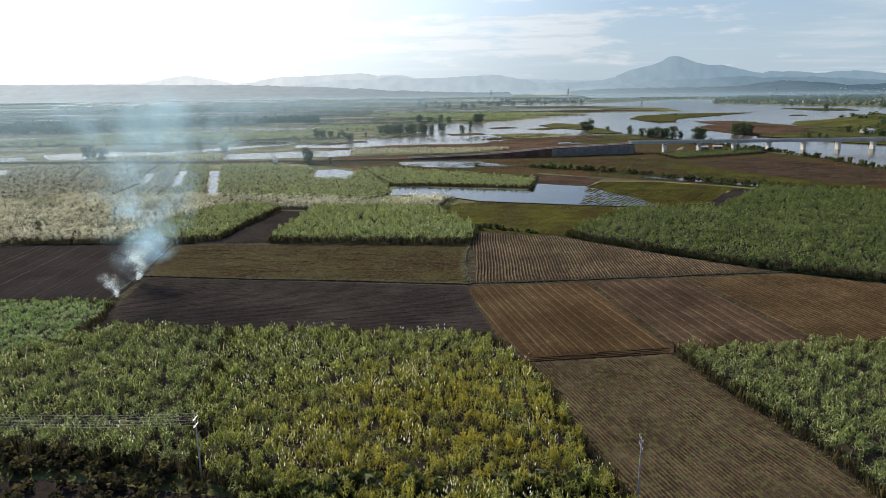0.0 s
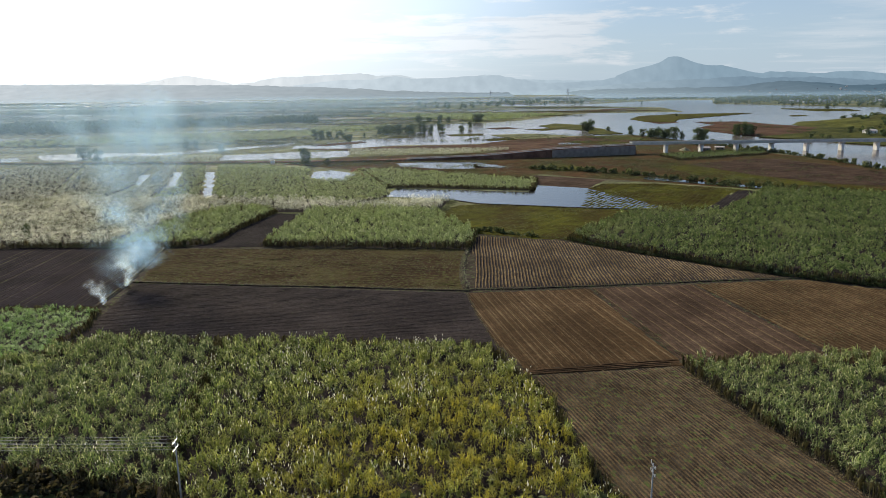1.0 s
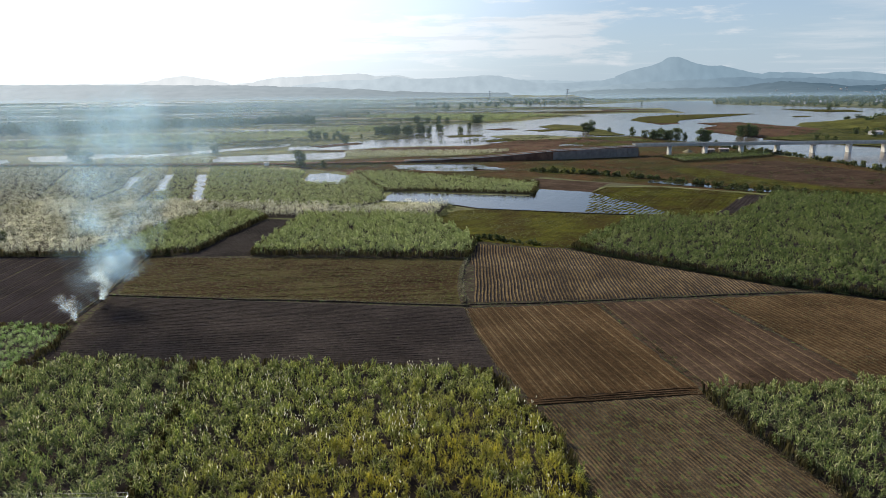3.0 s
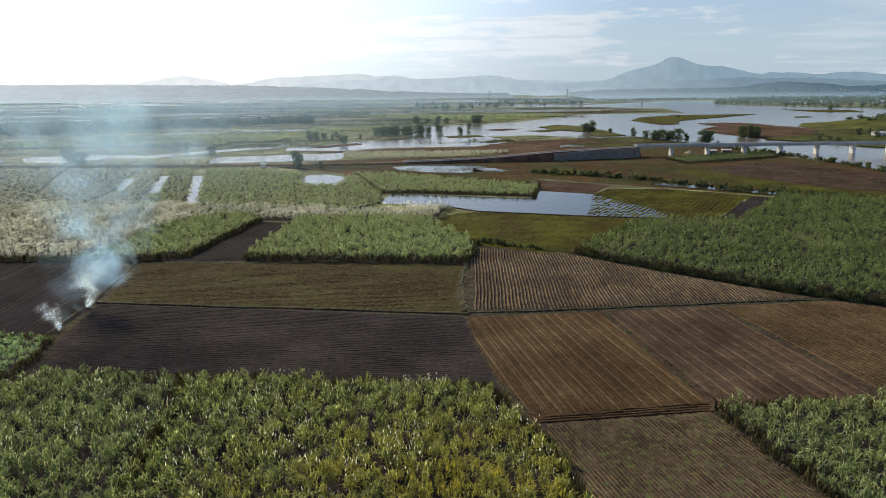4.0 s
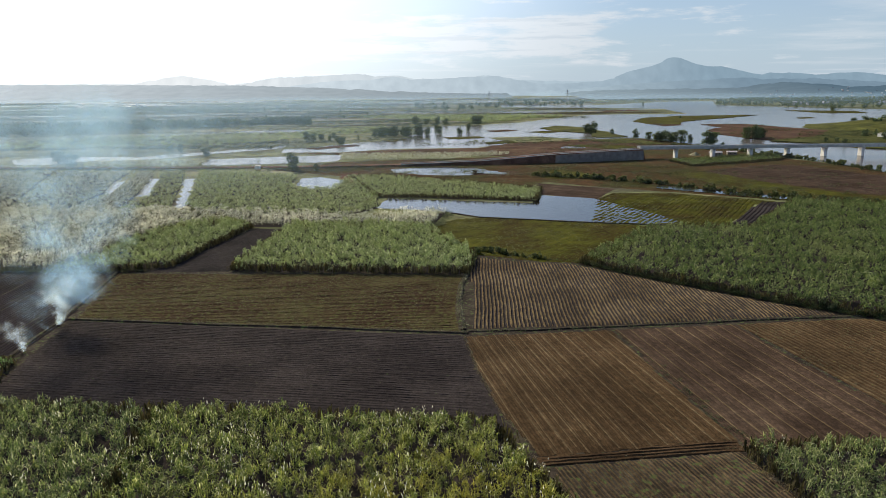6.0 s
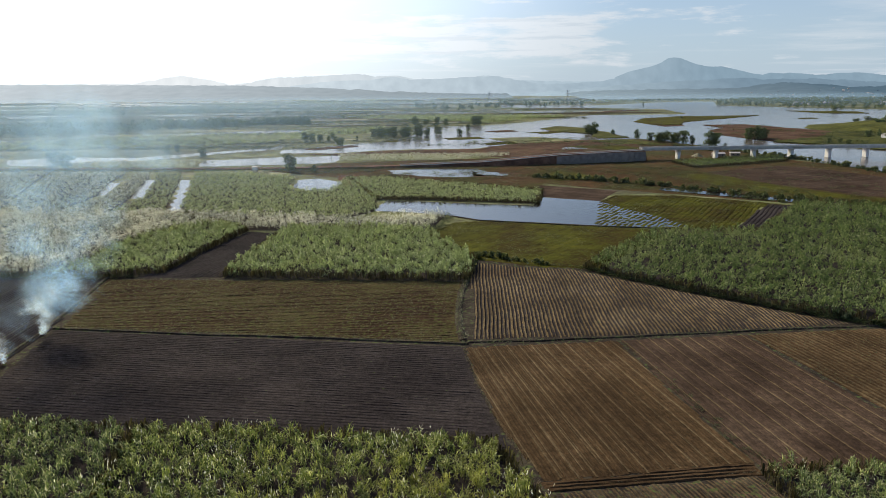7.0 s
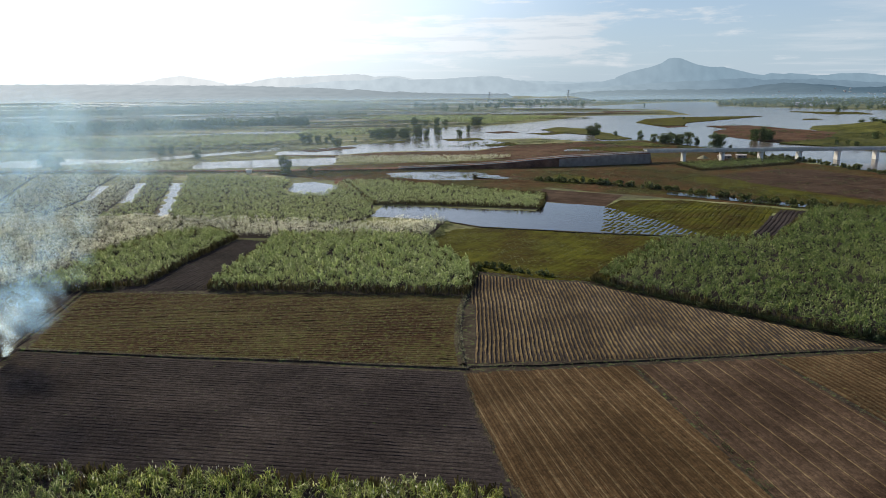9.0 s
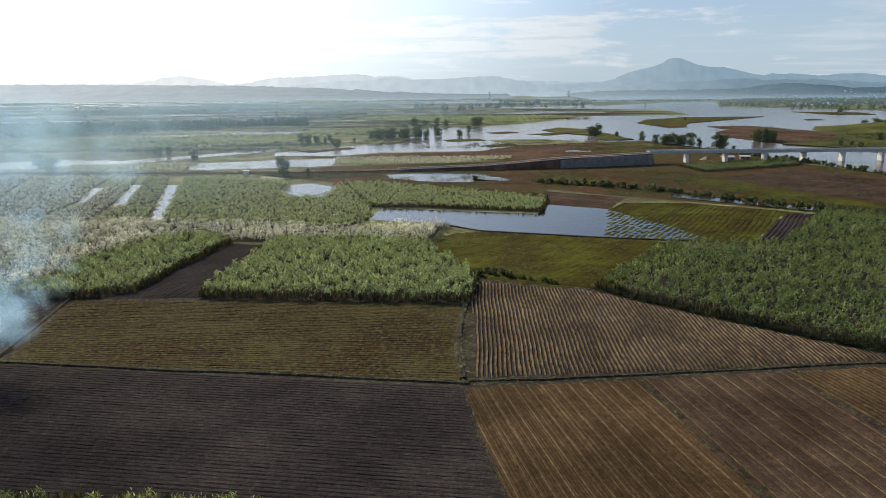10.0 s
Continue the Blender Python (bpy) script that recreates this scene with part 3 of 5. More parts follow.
FURROW_FIELD = [(12, 259), (25, 253), (36, 250), (44, 248), (60, 232), (77, 216.5), (91, 204), (101, 196.5), (72, 193.4), (46, 191), (9.4, 189.4)]
STRIPED_FIELD = [(7.2, 184.4), (41.6, 187.2), (45.5, 159), (49.3, 136.5), (17, 132.2), (12.2, 147.5), (9.3, 165)]
LINED_FIELD = [(42.4, 187.3), (72.3, 190), (76.2, 167), (81, 147), (82, 133), (50.4, 133), (46.3, 159)]
PALE_FIELD = [(72.8, 190.1), (95, 192.4), (106, 192.6), (124, 181), (160, 160), (140, 132), (83, 133), (81.6, 147), (76.8, 167)]
FRONT_FIELD = [(18.2, 129.5), (48.6, 133), (51.2, 118), (55.2, 103.5), (58.2, 90), (60, 72), (61, 55), (22, 55), (24, 89)]
field("dark_field", DARK_FIELD, (100, -14), 1.0, 0.075, M_DARK, label="dark bare soil field ploughed in fine rows", wander=0.02, uneven=0.35, loose=0.03)
field("olive_field", OLIVE_FIELD, (100, -8), 1.15, 0.09, M_OLIVE, label="brown field with lines of young green sprouts", wander=0.02, uneven=0.4, loose=0.05)
field("stubble_wedge", STUBBLE_WEDGE, (6, 27), 1.3, 0.2, M_DARK, label="narrow wedge of ploughed brown soil between cane")
field("burnt_field", BURNT_FIELD, (-4, 88), 1.0, 0.08, M_BURNT, label="blackish ploughed field beside the burning strip", wander=0.02, uneven=0.25, loose=0.14)
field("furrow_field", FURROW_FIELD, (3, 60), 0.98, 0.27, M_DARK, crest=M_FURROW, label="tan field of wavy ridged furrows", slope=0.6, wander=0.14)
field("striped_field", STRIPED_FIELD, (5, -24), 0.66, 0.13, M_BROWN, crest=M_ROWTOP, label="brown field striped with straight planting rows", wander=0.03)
field("lined_field", LINED_FIELD, (8, -49), 0.9, 0.12, M_MAUVE, label="brown soil field with pale straight lines", wander=0.03)
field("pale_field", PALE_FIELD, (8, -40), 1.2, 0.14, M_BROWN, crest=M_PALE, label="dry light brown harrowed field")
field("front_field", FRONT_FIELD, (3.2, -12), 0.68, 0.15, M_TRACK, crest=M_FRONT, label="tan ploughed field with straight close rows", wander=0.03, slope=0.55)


def straw_lines(poly, way, gap, wide, label, z=0.17, high=0.07):
    """Pale dry straw lying along every few rows."""
    return tagged(furrows("straw_rows", poly, way, gap, high, M_STRAW, z, 1.2, 0.02, 0.5, 0.5, wide), label, "straw rows", "", "stuff")


straw_lines(LINED_FIELD, (8, -49), 3.1, 0.26, "pale dry straw lying in straight lines")
straw_lines(STRIPED_FIELD, (5, -24), 2.64, 0.3, "pale dry straw lying in straight lines", 0.16)
straw_lines([(9.5, 183), (25, 184), (36, 138), (19, 134)], (5, -24), 1.65, 0.2, "thin pale dry straw along the rows", 0.16, 0.04)
MEADOW = [(8, 327), (22, 329), (86, 308), (88, 296), (51, 249), (34, 252), (15, 262), (2, 281), (-3, 303)]
ROW_MEADOW = [(94, 395), (126, 392), (162, 366), (171, 357), (154, 354), (119, 304), (87, 309), (66, 316), (82, 376)]
DARK_PATCH = [(119, 304), (159, 362), (172, 359), (125, 297)]
SOIL_STRIP = [(60, 436), (100, 410), (82, 376), (56, 392)]
BROWN_PLAIN = [(-57, 475), (-9, 513), (78, 522), (150, 525), (174, 505), (177, 482), (207, 394), (240, 359), (225, 335), (176, 363), (141, 396), (85, 458), (0, 468)]
PLOUGHED_PLAIN = [(178, 485), (239, 517), (256, 507), (284, 426), (287, 393), (264, 361), (221, 383), (191, 434)]
field("meadow", MEADOW, (16, 21), 2.4, 0.08, M_MEADOW, label="olive green grassy meadow with faint rows")
field("row_meadow", ROW_MEADOW, (22, 35), 2.3, 0.15, M_MEADOW, label="half flooded grass field in raised rows", step=1.7, uneven=0.65)
field("dark_patch", DARK_PATCH, (40, 60), 1.7, 0.25, M_DARK, label="small freshly ploughed dark brown patch", z=0.1)
field("soil_strip", SOIL_STRIP, (40, -26), 1.5, 0.08, M_MAUVE, label="damp bare dark soil beside the pond")
ROUGH = [(-62, 480), (-5, 452), (56, 414), (64, 442), (102, 414), (128, 396), (166, 368), (226, 334), (292, 384), (288, 500), (268, 566), (262, 660), (226, 770), (176, 768), (120, 620), (60, 596), (-80, 570), (-120, 520)]
tagged(sheet("rough_ground", ROUGH, 0.025, M_FALLOW, 6, 2), "rough brown ground with patches of grass", "ground", "", "structure")
field("brown_plain", BROWN_PLAIN, (90, -60), 2.5, 0.12, M_FALLOW, label="wide brown grassy field before the embankment", step=4)
field("ploughed_plain", PLOUGHED_PLAIN, (60, -60), 2.0, 0.16, M_MAUVE, label="ploughed brown field beside the river", step=4, z=0.1)

tagged(sheet("grass_patch", [(65, 462), (78, 497), (84, 500), (94, 490), (103, 471), (97, 457), (76, 454)], 0.2, M_MEADOW, 4, 1.2), "fresh green grass patch on the brown field", "grass", "", "structure")
tagged(sheet("grass_patch", [(150, 470), (176, 480), (206, 396), (236, 360), (222, 340), (176, 372)], 0.2, M_MEADOW, 5, 3), "green grass strip beside the channel", "grass", "", "structure")
tagged(sheet("bare_patch", [(24, 505), (49, 497), (60, 478), (45, 470), (24, 477)], 0.2, M_REDSOIL, 4, 2), "damp bare red brown earth", "soil", "", "structure")

tagged(sheet("grass_patch", [(161, 768), (205, 770), (216, 740), (223, 696), (178, 714)], 0.4, M_GRASS, 6, 3), "green field beside the river trees", "grass", "", "structure")
tagged(sheet("bare_patch", [(48, 700), (92, 735), (151, 730), (116, 673)], 0.4, M_REDSOIL, 6, 3), "reddish bare plot beyond the embankment", "soil", "", "structure")
tagged(sheet("grass_patch", [(121, 696), (174, 696), (196, 659), (161, 647)], 0.45, M_MEADOW, 6, 3), "olive grass plot beyond the embankment", "grass", "", "structure")

# ---------- water ----------


def water(poly, label, z=0.1, jitter=1.5, step=4.0, seed=0):
    return tagged(sheet("water", poly, z, M_POND if step < 6 else M_WATER, step, jitter, 0, seed), label, "water", "", "structure")


RIVER = [(338, 354), (300, 384), (292, 438), (288, 502), (281, 558), (266, 565), (270, 620), (260, 661), (222, 782), (171, 773), (144, 788), (116, 823), (55, 815), (81, 738), (39, 684), (-46, 678), (-88, 652), (-142, 654), (-149, 688), (-105, 731), (-60, 790), (-32, 833), (-31, 1033), (17, 1069), (72, 1090), (133, 1148), (243, 1322), (312, 1414), (502, 1407), (551, 1705), (413, 1877), (181, 1993), (204, 2252), (463, 2105), (842, 2485), (953, 2402), (792, 1986), (819, 1903), (916, 1676), (981, 1502), (1199, 1289)]
water(RIVER, "wide calm muddy river reflecting the sky", 0.12, 4, 8)
POND = [(-29.5, 357), (-25.5, 386), (47.6, 366), (56, 390), (82, 376), (88, 357), (98, 335), (104, 312), (88, 311), (64.5, 317), (19, 331), (7, 342), (-7, 349)]
water(POND, "still flooded pond between cane and meadow", 0.155, 1.0, 3)
water([(-127, 362), (-122, 362), (-159.5, 476), (-166, 477)], "narrow flooded strip between cane plots", 0.1, 2.6, 3)
water([(-165.5, 402), (-157.5, 401.6), (-182, 479), (-188.5, 479.5)], "narrow flooded strip between cane plots", 0.1, 2.6, 3)
water([(-188, 412), (-182.5, 411.6), (-200, 466), (-206.5, 466.3)], "narrow flooded strip between cane plots")
water([(-85.6, 440.5), (-87.8, 471.5), (-77.5, 477), (-58, 458.6), (-58.7, 421), (-76.7, 425.6)], "small pond at the cane's edge")
water([(-35.7, 516), (-0.8, 523.6), (30, 519.7), (36, 477), (-0.8, 478), (-28, 496)], "shallow flood water in the brown field", 0.2, 5, 4)
water([(127, 420), (143, 405), (178, 374), (222, 341), (218, 337), (174, 367), (139, 395), (123, 410)], "channel of water along the hedge", 0.3, 0.8, 3)
water([(-349, 591), (-368, 619), (-318, 639), (-264, 626), (-215, 672), (-159, 733), (-152, 702), (-203, 652), (-244, 602), (-293, 599), (-304, 571), (-338, 576)], "backwater of the river between mud banks", 0.12, 4, 6)
water([(-181, 555), (-193, 600), (-145, 614), (-85, 628), (-78, 574), (-124, 561)], "backwater of the river beside the embankment", 0.12, 4, 6)
water([(-411, 595), (-389, 592), (-374, 600), (-350, 568), (-370, 562), (-388, 560)], "small flood pool beyond the road")
water([(-355, 498), (-330, 499), (-314, 494), (-307, 464), (-320, 448)], "small flood pool beside the cane")
water([(-364, 945), (-295, 981), (-219, 1019), (-186, 1011), (-186, 944), (-275, 938), (-357, 909)], "far backwater behind green fields", 0.12, 4, 8)
water([(-591, 851), (-550, 853), (-515, 866), (-496, 834), (-532, 814), (-564, 811)], "far flood pool among the fields", 0.12, 4, 8)
water([(-254, 1698), (-222, 1907), (-124, 1648), (-26, 1505), (-165, 1522)], "far flooded field on the plain", 0.12, 8, 20)
water([(-219, 2192), (-17, 1973), (107, 1861), (-91, 1802)], "far flooded field on the plain", 0.12, 8, 20)
water([(-23, 2653), (352, 2512), (509, 2317), (477, 2172), (222, 2242), (-1, 2453)], "far flooded field on the plain", 0.12, 8, 20)


for k in range(7):
    water([(115 + 3.4 * k, 662), (117.4 + 3.4 * k, 662), (119.6 + 3.4 * k, 682), (117.2 + 3.4 * k, 682)], "small flooded paddy bed beyond the embankment", 0.35, 0.3, 4)
water([(24, 505), (34, 503), (47, 486), (44, 478), (32, 484)], "shallow flood water with torn edges", 0.24, 4, 3)


def bar(name, poly, mat, label, z=0.8, jitter=5, step=10):
    return tagged(sheet(name, poly, z, mat, step, jitter, z + 0.1), label, "river bank", "", "structure")


bar("sand_bar", [(316, 1134), (358, 1233), (450, 1306), (598, 1309), (459, 1177), (388, 1113), (352, 1031), (320, 1040)], M_MEADOW, "low grassy sand bar in the river")
bar("mud_bank", [(340, 888), (387, 958), (383, 1023), (443, 1024), (462, 925), (478, 855), (420, 761), (380, 732), (339, 731), (332, 779), (326, 832)], M_REDSOIL, "bare reddish mud bank in the river", 0.7)
bar("far_bank", [(335, 715), (382, 750), (408, 763), (490, 878), (567, 973), (706, 1077), (989, 1165), (483, 563), (397, 600), (379, 627), (370, 670)], M_GRASS, "grassy far bank where the bridge lands", 1.1)
bar("thin_bar", [(757, 1521), (858, 1437), (826, 1345), (753, 1374)], M_MEADOW, "thin low bar of land in the river")
bar("river_spit", [(141, 975), (172, 1030), (194, 1000), (207, 950), (214, 800), (178, 795), (185, 870), (159, 907)], M_GRASS, "green spit of land with trees")

# shoals
for k, q in enumerate((
    [(112, 903), (158, 930), (165, 903), (131, 875)],
    [(63, 939), (95, 959), (106, 929), (75, 911)],
    [(-60, 790), (-40, 805), (-34, 785), (-52, 771)],
    [(-130, 698), (-87, 736), (-79, 719), (-115, 682)],
    [(6, 825), (48, 837), (54, 805), (12, 795)],
    [(320, 1040), (358, 1065), (354, 1014), (318, 992)],
    [(612, 1197), (644, 1211), (631, 1167), (595, 1155)],
    [(381, 1644), (476, 1692), (466, 1608), (376, 1565)],
    [(49, 744), (79, 764), (83, 738), (53, 719)],
)):
    bar("shoal", q, M_REDSOIL if k % 2 else M_MEADOW, "low shoal of mud and grass in the river", 0.3, 3, 6)

# ---------- sugar cane ----------
cane_field([(-49.5, 147.8), (-18.8, 144.8), (9.6, 141.5), (12.2, 136), (14.5, 128), (18.5, 119), (20.5, 101.5), (23.4, 86.6), (25, 74), (-14, 74), (-21, 81), (-30, 85.5), (-37, 88), (-43, 103)], 1.8, NEAR_STOOLS, M_CANE, "tall yellow green sugar cane in full leaf", 1.05, tassels=0.35)
cane_field([(-79, 150.2), (-49.5, 147.8), (-43, 103), (-38, 89), (-60, 95), (-105, 100), (-110, 117)], 1.8, NEAR_STOOLS, M_CANE_G, "tall deep green sugar cane in full leaf", 1.03, tassels=0.14)
cane_field([(-170, 164), (-122, 174), (-90, 173), (-86, 159.5), (-88, 147), (-82, 146), (-112, 116), (-150, 110)], 0.85, YOUNG_STOOLS, M_YOUNG, "young low green sugar cane in rows", 0.72, way=(3.7, 35.0), jitter=0.2, rows=2.9)
cane_field([(49.6, 132.8), (56, 133.5), (96, 134.5), (100, 134), (84, 96), (66, 74), (60.5, 76), (58.8, 93), (56, 104), (52.2, 118)], 1.8, NEAR_STOOLS, M_CANE_G, "tall dark green sugar cane with dry leaves", 0.97, tassels=0.05)
cane_field([(-65, 245), (10, 237), (13, 262), (1, 287), (-3, 307), (-25, 311), (-60, 314)], 2.1, MID_STOOLS, M_CANE_B, "square block of bright green sugar cane", 1.15)
cane_field([(-76, 315), (-3, 307), (5, 344), (-12, 336), (-41, 334), (-115, 351)], 2.1, PALE_STOOLS, M_CANE_P, "pale flowering strip of sugar cane", tassels=0.8, flank=False)
cane_field([(-155, 248), (-124, 247), (-117, 262), (-117, 290), (-108, 315), (-90, 325), (-115, 351), (-209, 359), (-250, 316), (-200, 243)], 2.05, PALE_STOOLS, M_CANE_P, "pale flowering sugar cane beside the smoke", tassels=2.2)
cane_field([(-123, 247), (-103, 246), (-86, 250), (-83, 277), (-77, 313), (-90, 324), (-107, 314), (-116, 290), (-116, 262)], 2.05, MID_STOOLS, M_CANE_B, "bright green corner of the sugar cane stand", 1.05)
cane_field([(-115, 351), (-41, 334), (-28, 357), (-31, 389), (-57, 474), (-60, 420), (-80, 424), (-88, 440), (-92, 480), (-136, 508), (-168, 508), (-160, 487), (-124, 366)], 2.2, FAR_STOOLS, M_CANE_B, "broad stand of green sugar cane", rag=0.1, flank=False)
cane_field([(-31, 389), (-8, 388), (50, 371), (58, 409), (0, 449), (-33, 472), (-57, 475)], 2.1, FAR_STOOLS, M_CANE_B, "stand of green sugar cane behind the pond")
cane_field([(47.5, 250), (60, 236), (77, 220), (91, 207.5), (104, 197.5), (118, 189), (152, 172), (250, 322), (225, 335), (173, 357), (125, 297), (84, 297)], 2.4, MID_STOOLS, M_CANE_D, "wide dense stand of dark green sugar cane", 1.1)
cane_field([(-155, 356), (-127, 352), (-166, 478), (-178, 510), (-196, 512), (-183, 480), (-158, 404)], 2.3, FAR_STOOLS, M_CANE_B, "long plot of green sugar cane", 0.8, flank=False)
cane_field([(-180, 357), (-156, 356), (-165, 404), (-188, 480), (-200, 512), (-214, 514), (-201, 484), (-183, 414)], 2.3, FAR_STOOLS, M_CANE_P, "long plot of green sugar cane", 0.8, flank=False)
cane_field([(-209, 359), (-181, 357), (-188, 414), (-206, 466), (-218, 514), (-275, 522), (-262, 498)], 2.3, FAR_STOOLS, M_CANE_P, "long plot of pale sugar cane", 0.8, flank=False)
cane_field([(-250, 316), (-211, 360), (-278, 524), (-318, 520), (-322, 500), (-305, 464), (-348, 445)], 2.4, FAR_STOOLS, M_CANE_P, "long plot of pale sugar cane", 0.8, flank=False)

# ---------- trees ----------


def tree_meshes(seed, leaves=1000):
    r = np.random.default_rng(seed)
    bm = bmesh.new()
    lim = []

    def limb(a, b, ra, rb):
        d = b - a
        q = d.to_track_quat("Z", "Y").to_matrix().to_4x4()
        bmesh.ops.create_cone(bm, segments=6, radius1=ra, radius2=rb, depth=d.length, matrix=Matrix.Translation((a + b) / 2) @ q)

    top = Vector((r.normal(0, 0.03), r.normal(0, 0.03), 0.5))
    limb(Vector((0, 0, -0.02)), top, 0.035, 0.022)
    for i in range(6):
        a = i * 1.05 + r.uniform(0, 0.6)
        b = Vector((math.cos(a) * r.uniform(0.15, 0.33), math.sin(a) * r.uniform(0.15, 0.33), r.uniform(0.5, 0.85)))
        limb(top * r.uniform(0.5, 1.0), b, 0.016, 0.006)
        lim.append(b)
    lim += [Vector((0, 0, 0.85)), Vector((0.1, 0.05, 0.72)), Vector((-0.14, 0.05, 0.4)), Vector((0.14, -0.1, 0.34)), Vector((0.02, 0.14, 0.3)), Vector((-0.1, -0.1, 0.25)), Vector((0.16, 0.04, 0.2)), Vector((-0.14, 0.1, 0.18)), Vector((0.0, -0.16, 0.17))]
    trunk = bm_mesh("trunk", bm, M_BARK)
    V, Q = [], []
    for i in range(leaves):
        c = lim[r.integers(len(lim))]
        g = r.normal(0, 1, 3)
        g = g / np.linalg.norm(g) * r.uniform(0.2, 1.0) ** 0.5 * 0.2
        q = np.array(c) + g * (1, 1, 0.85)
        u = r.normal(0, 1, 3)
        u /= np.linalg.norm(u)
        w = np.cross(u, r.normal(0, 1, 3))
        w /= np.linalg.norm(w)
        s = r.uniform(0.025, 0.058)
        o = len(V)
        for a, b in ((-1, 0), (0, -0.6), (1, 0), (0, 0.6)):
            V.append(q + u * a * s + w * b * s)
        Q.append((o, o + 1, o + 2, o + 3))
    return trunk, np_mesh("crown", np.array(V), np.array(Q), M_TREE)


def make_tree(seed, label):
    t = new("tree")
    tr, cr = tree_meshes(seed)
    part("trunk", tr, t)
    part("crown", cr, t)
    return tagged(t, label, "tree", "trees on the flood plain")


TREES = [(189, 862, 15.5), (184, 868, 13.5), (217, 778, 9.5), (222, 749, 11.0), (226, 733, 9.5), (239, 746, 12.0), (242, 731, 10.5), (245, 716, 12.0), (250, 705, 11.0), (260, 688, 12.5), (269, 673, 4.0), (327, 752, 12.7), (335, 750, 14.6), (349, 766, 11.7), (-103, 516, 11.8), (-86, 514, 6.1), (-254, 678, 8.0), (-243, 676, 8.6), (-257, 750, 4.4), (-309, 586, 8.9), (-305, 590, 8.0), (-281, 555, 10.3), (-100, 738, 9.4), (-89, 795, 6.1), (-149, 807, 9.6), (-133, 813, 8.3), (-122, 830, 7.0), (-76, 850, 11.5), (-66, 838, 13.4), (-52, 842, 12.6), (-38, 846, 14.2), (-25, 862, 11.8), (-12, 870, 12.6), (2, 880, 10.8), (-25, 973, 9.9)]
TREES += [(-3, 982, 10.0), (-36, 1118, 12.3), (-19, 1114, 11.3), (-1, 1109, 12.2), (13, 1105, 10.3), (27, 874, 9.6), (40, 931, 10.3), (56, 1094, 16.7), (63, 1092, 12.9), (-165, 267, 6.3), (582, 985, 10.0), (605, 995, 11.0), (586, 937, 12.7), (598, 934, 14.2), (561, 860, 14.6), (451, 718, 8.5), (454, 754, 7.7), (457, 700, 8.3), (373, 685, 5.8), (391, 697, 5.9), (386, 675, 5.1), (-383, 1088, 8.3), (419, 1213, 6.2), (822, 1453, 11.1), (597, 2029, 12.0), (208, 846, 5.7), (-205, 634, 8.5)]
TREES += [(x + dx, y + dy, h) for x, y, h in ((-58, 852, 11), (-70, 862, 9), (-42, 858, 11), (-20, 856, 9), (231, 738, 9), (236, 722, 10), (262, 684, 11), (330, 760, 11), (342, 758, 12), (-120, 790, 7), (-140, 800, 8)) for dx, dy in ((0, 0), (6, 9))]
kinds = [make_tree(200 + i, "dark green broadleaf tree on the flood plain") for i in range(4)]
for i, (x, y, h) in enumerate(TREES):
    m = pose(x, y, 0, 0, 0, i * 67)
    wide = 1.15 + 0.3 * math.sin(i * 2.1)
    h *= 0.98 + 0.15 * math.sin(i * 3.7)
    src = kinds[i % 4]
    t = src if i < 4 else copy_thing(src, m)
    t.matrix_basis = m
    t.scale = (h * wide, h * wide, h)

# ---------- distance: mountains and hills ----------


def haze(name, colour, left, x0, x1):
    """Far land as glowing colour: haze, sunward paleness and ridge shading are painted in."""
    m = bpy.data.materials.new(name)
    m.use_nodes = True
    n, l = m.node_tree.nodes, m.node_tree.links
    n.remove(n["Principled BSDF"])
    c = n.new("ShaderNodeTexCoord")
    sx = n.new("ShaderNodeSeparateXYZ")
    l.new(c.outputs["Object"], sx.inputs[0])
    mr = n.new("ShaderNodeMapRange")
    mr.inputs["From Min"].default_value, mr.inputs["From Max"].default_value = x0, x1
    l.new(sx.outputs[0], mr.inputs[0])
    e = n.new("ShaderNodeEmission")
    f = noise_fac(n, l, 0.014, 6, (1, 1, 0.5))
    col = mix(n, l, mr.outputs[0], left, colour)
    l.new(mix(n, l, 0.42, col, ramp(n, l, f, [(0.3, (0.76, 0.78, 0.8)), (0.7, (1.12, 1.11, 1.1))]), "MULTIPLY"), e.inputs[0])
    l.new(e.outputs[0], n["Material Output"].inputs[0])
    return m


def ridge(name, crest, y, depth, mat, label, rug=6.0, seed=0, trees=0.0):
    """A range of hills: crest gives (x, height) along it at distance y."""
    xs = np.array([c[0] for c in crest], float)
    hs = np.array([c[1] for c in crest], float)
    x = np.linspace(xs[0], xs[-1], 700)
    h = np.interp(x, xs, hs)
    h = h + np.array([noise.fractal(Vector((a / 130, seed, 0)), 0.7, 2.0, 6) for a in x]) * rug
    if trees:
        h = h + np.array([abs(noise.noise(Vector((a / 14, seed, 7)))) for a in x]) * trees
    V, Q = [], []
    rows_ = 7
    for j in range(rows_):
        t = j / (rows_ - 1)
        for k, a in enumerate(x):
            V.append((a, y - depth * (1 - t), h[k] * t ** 1.3 - 3 * (1 - t)))
    ii = np.arange(rows_ * 700).reshape(rows_, 700)
    Q = np.stack([ii[:-1, :-1], ii[:-1, 1:], ii[1:, 1:], ii[1:, :-1]], -1).reshape(-1, 4)
    return tagged(new(name, np_mesh(name, np.array(V), Q, mat)), label, "mountains", "", "structure")


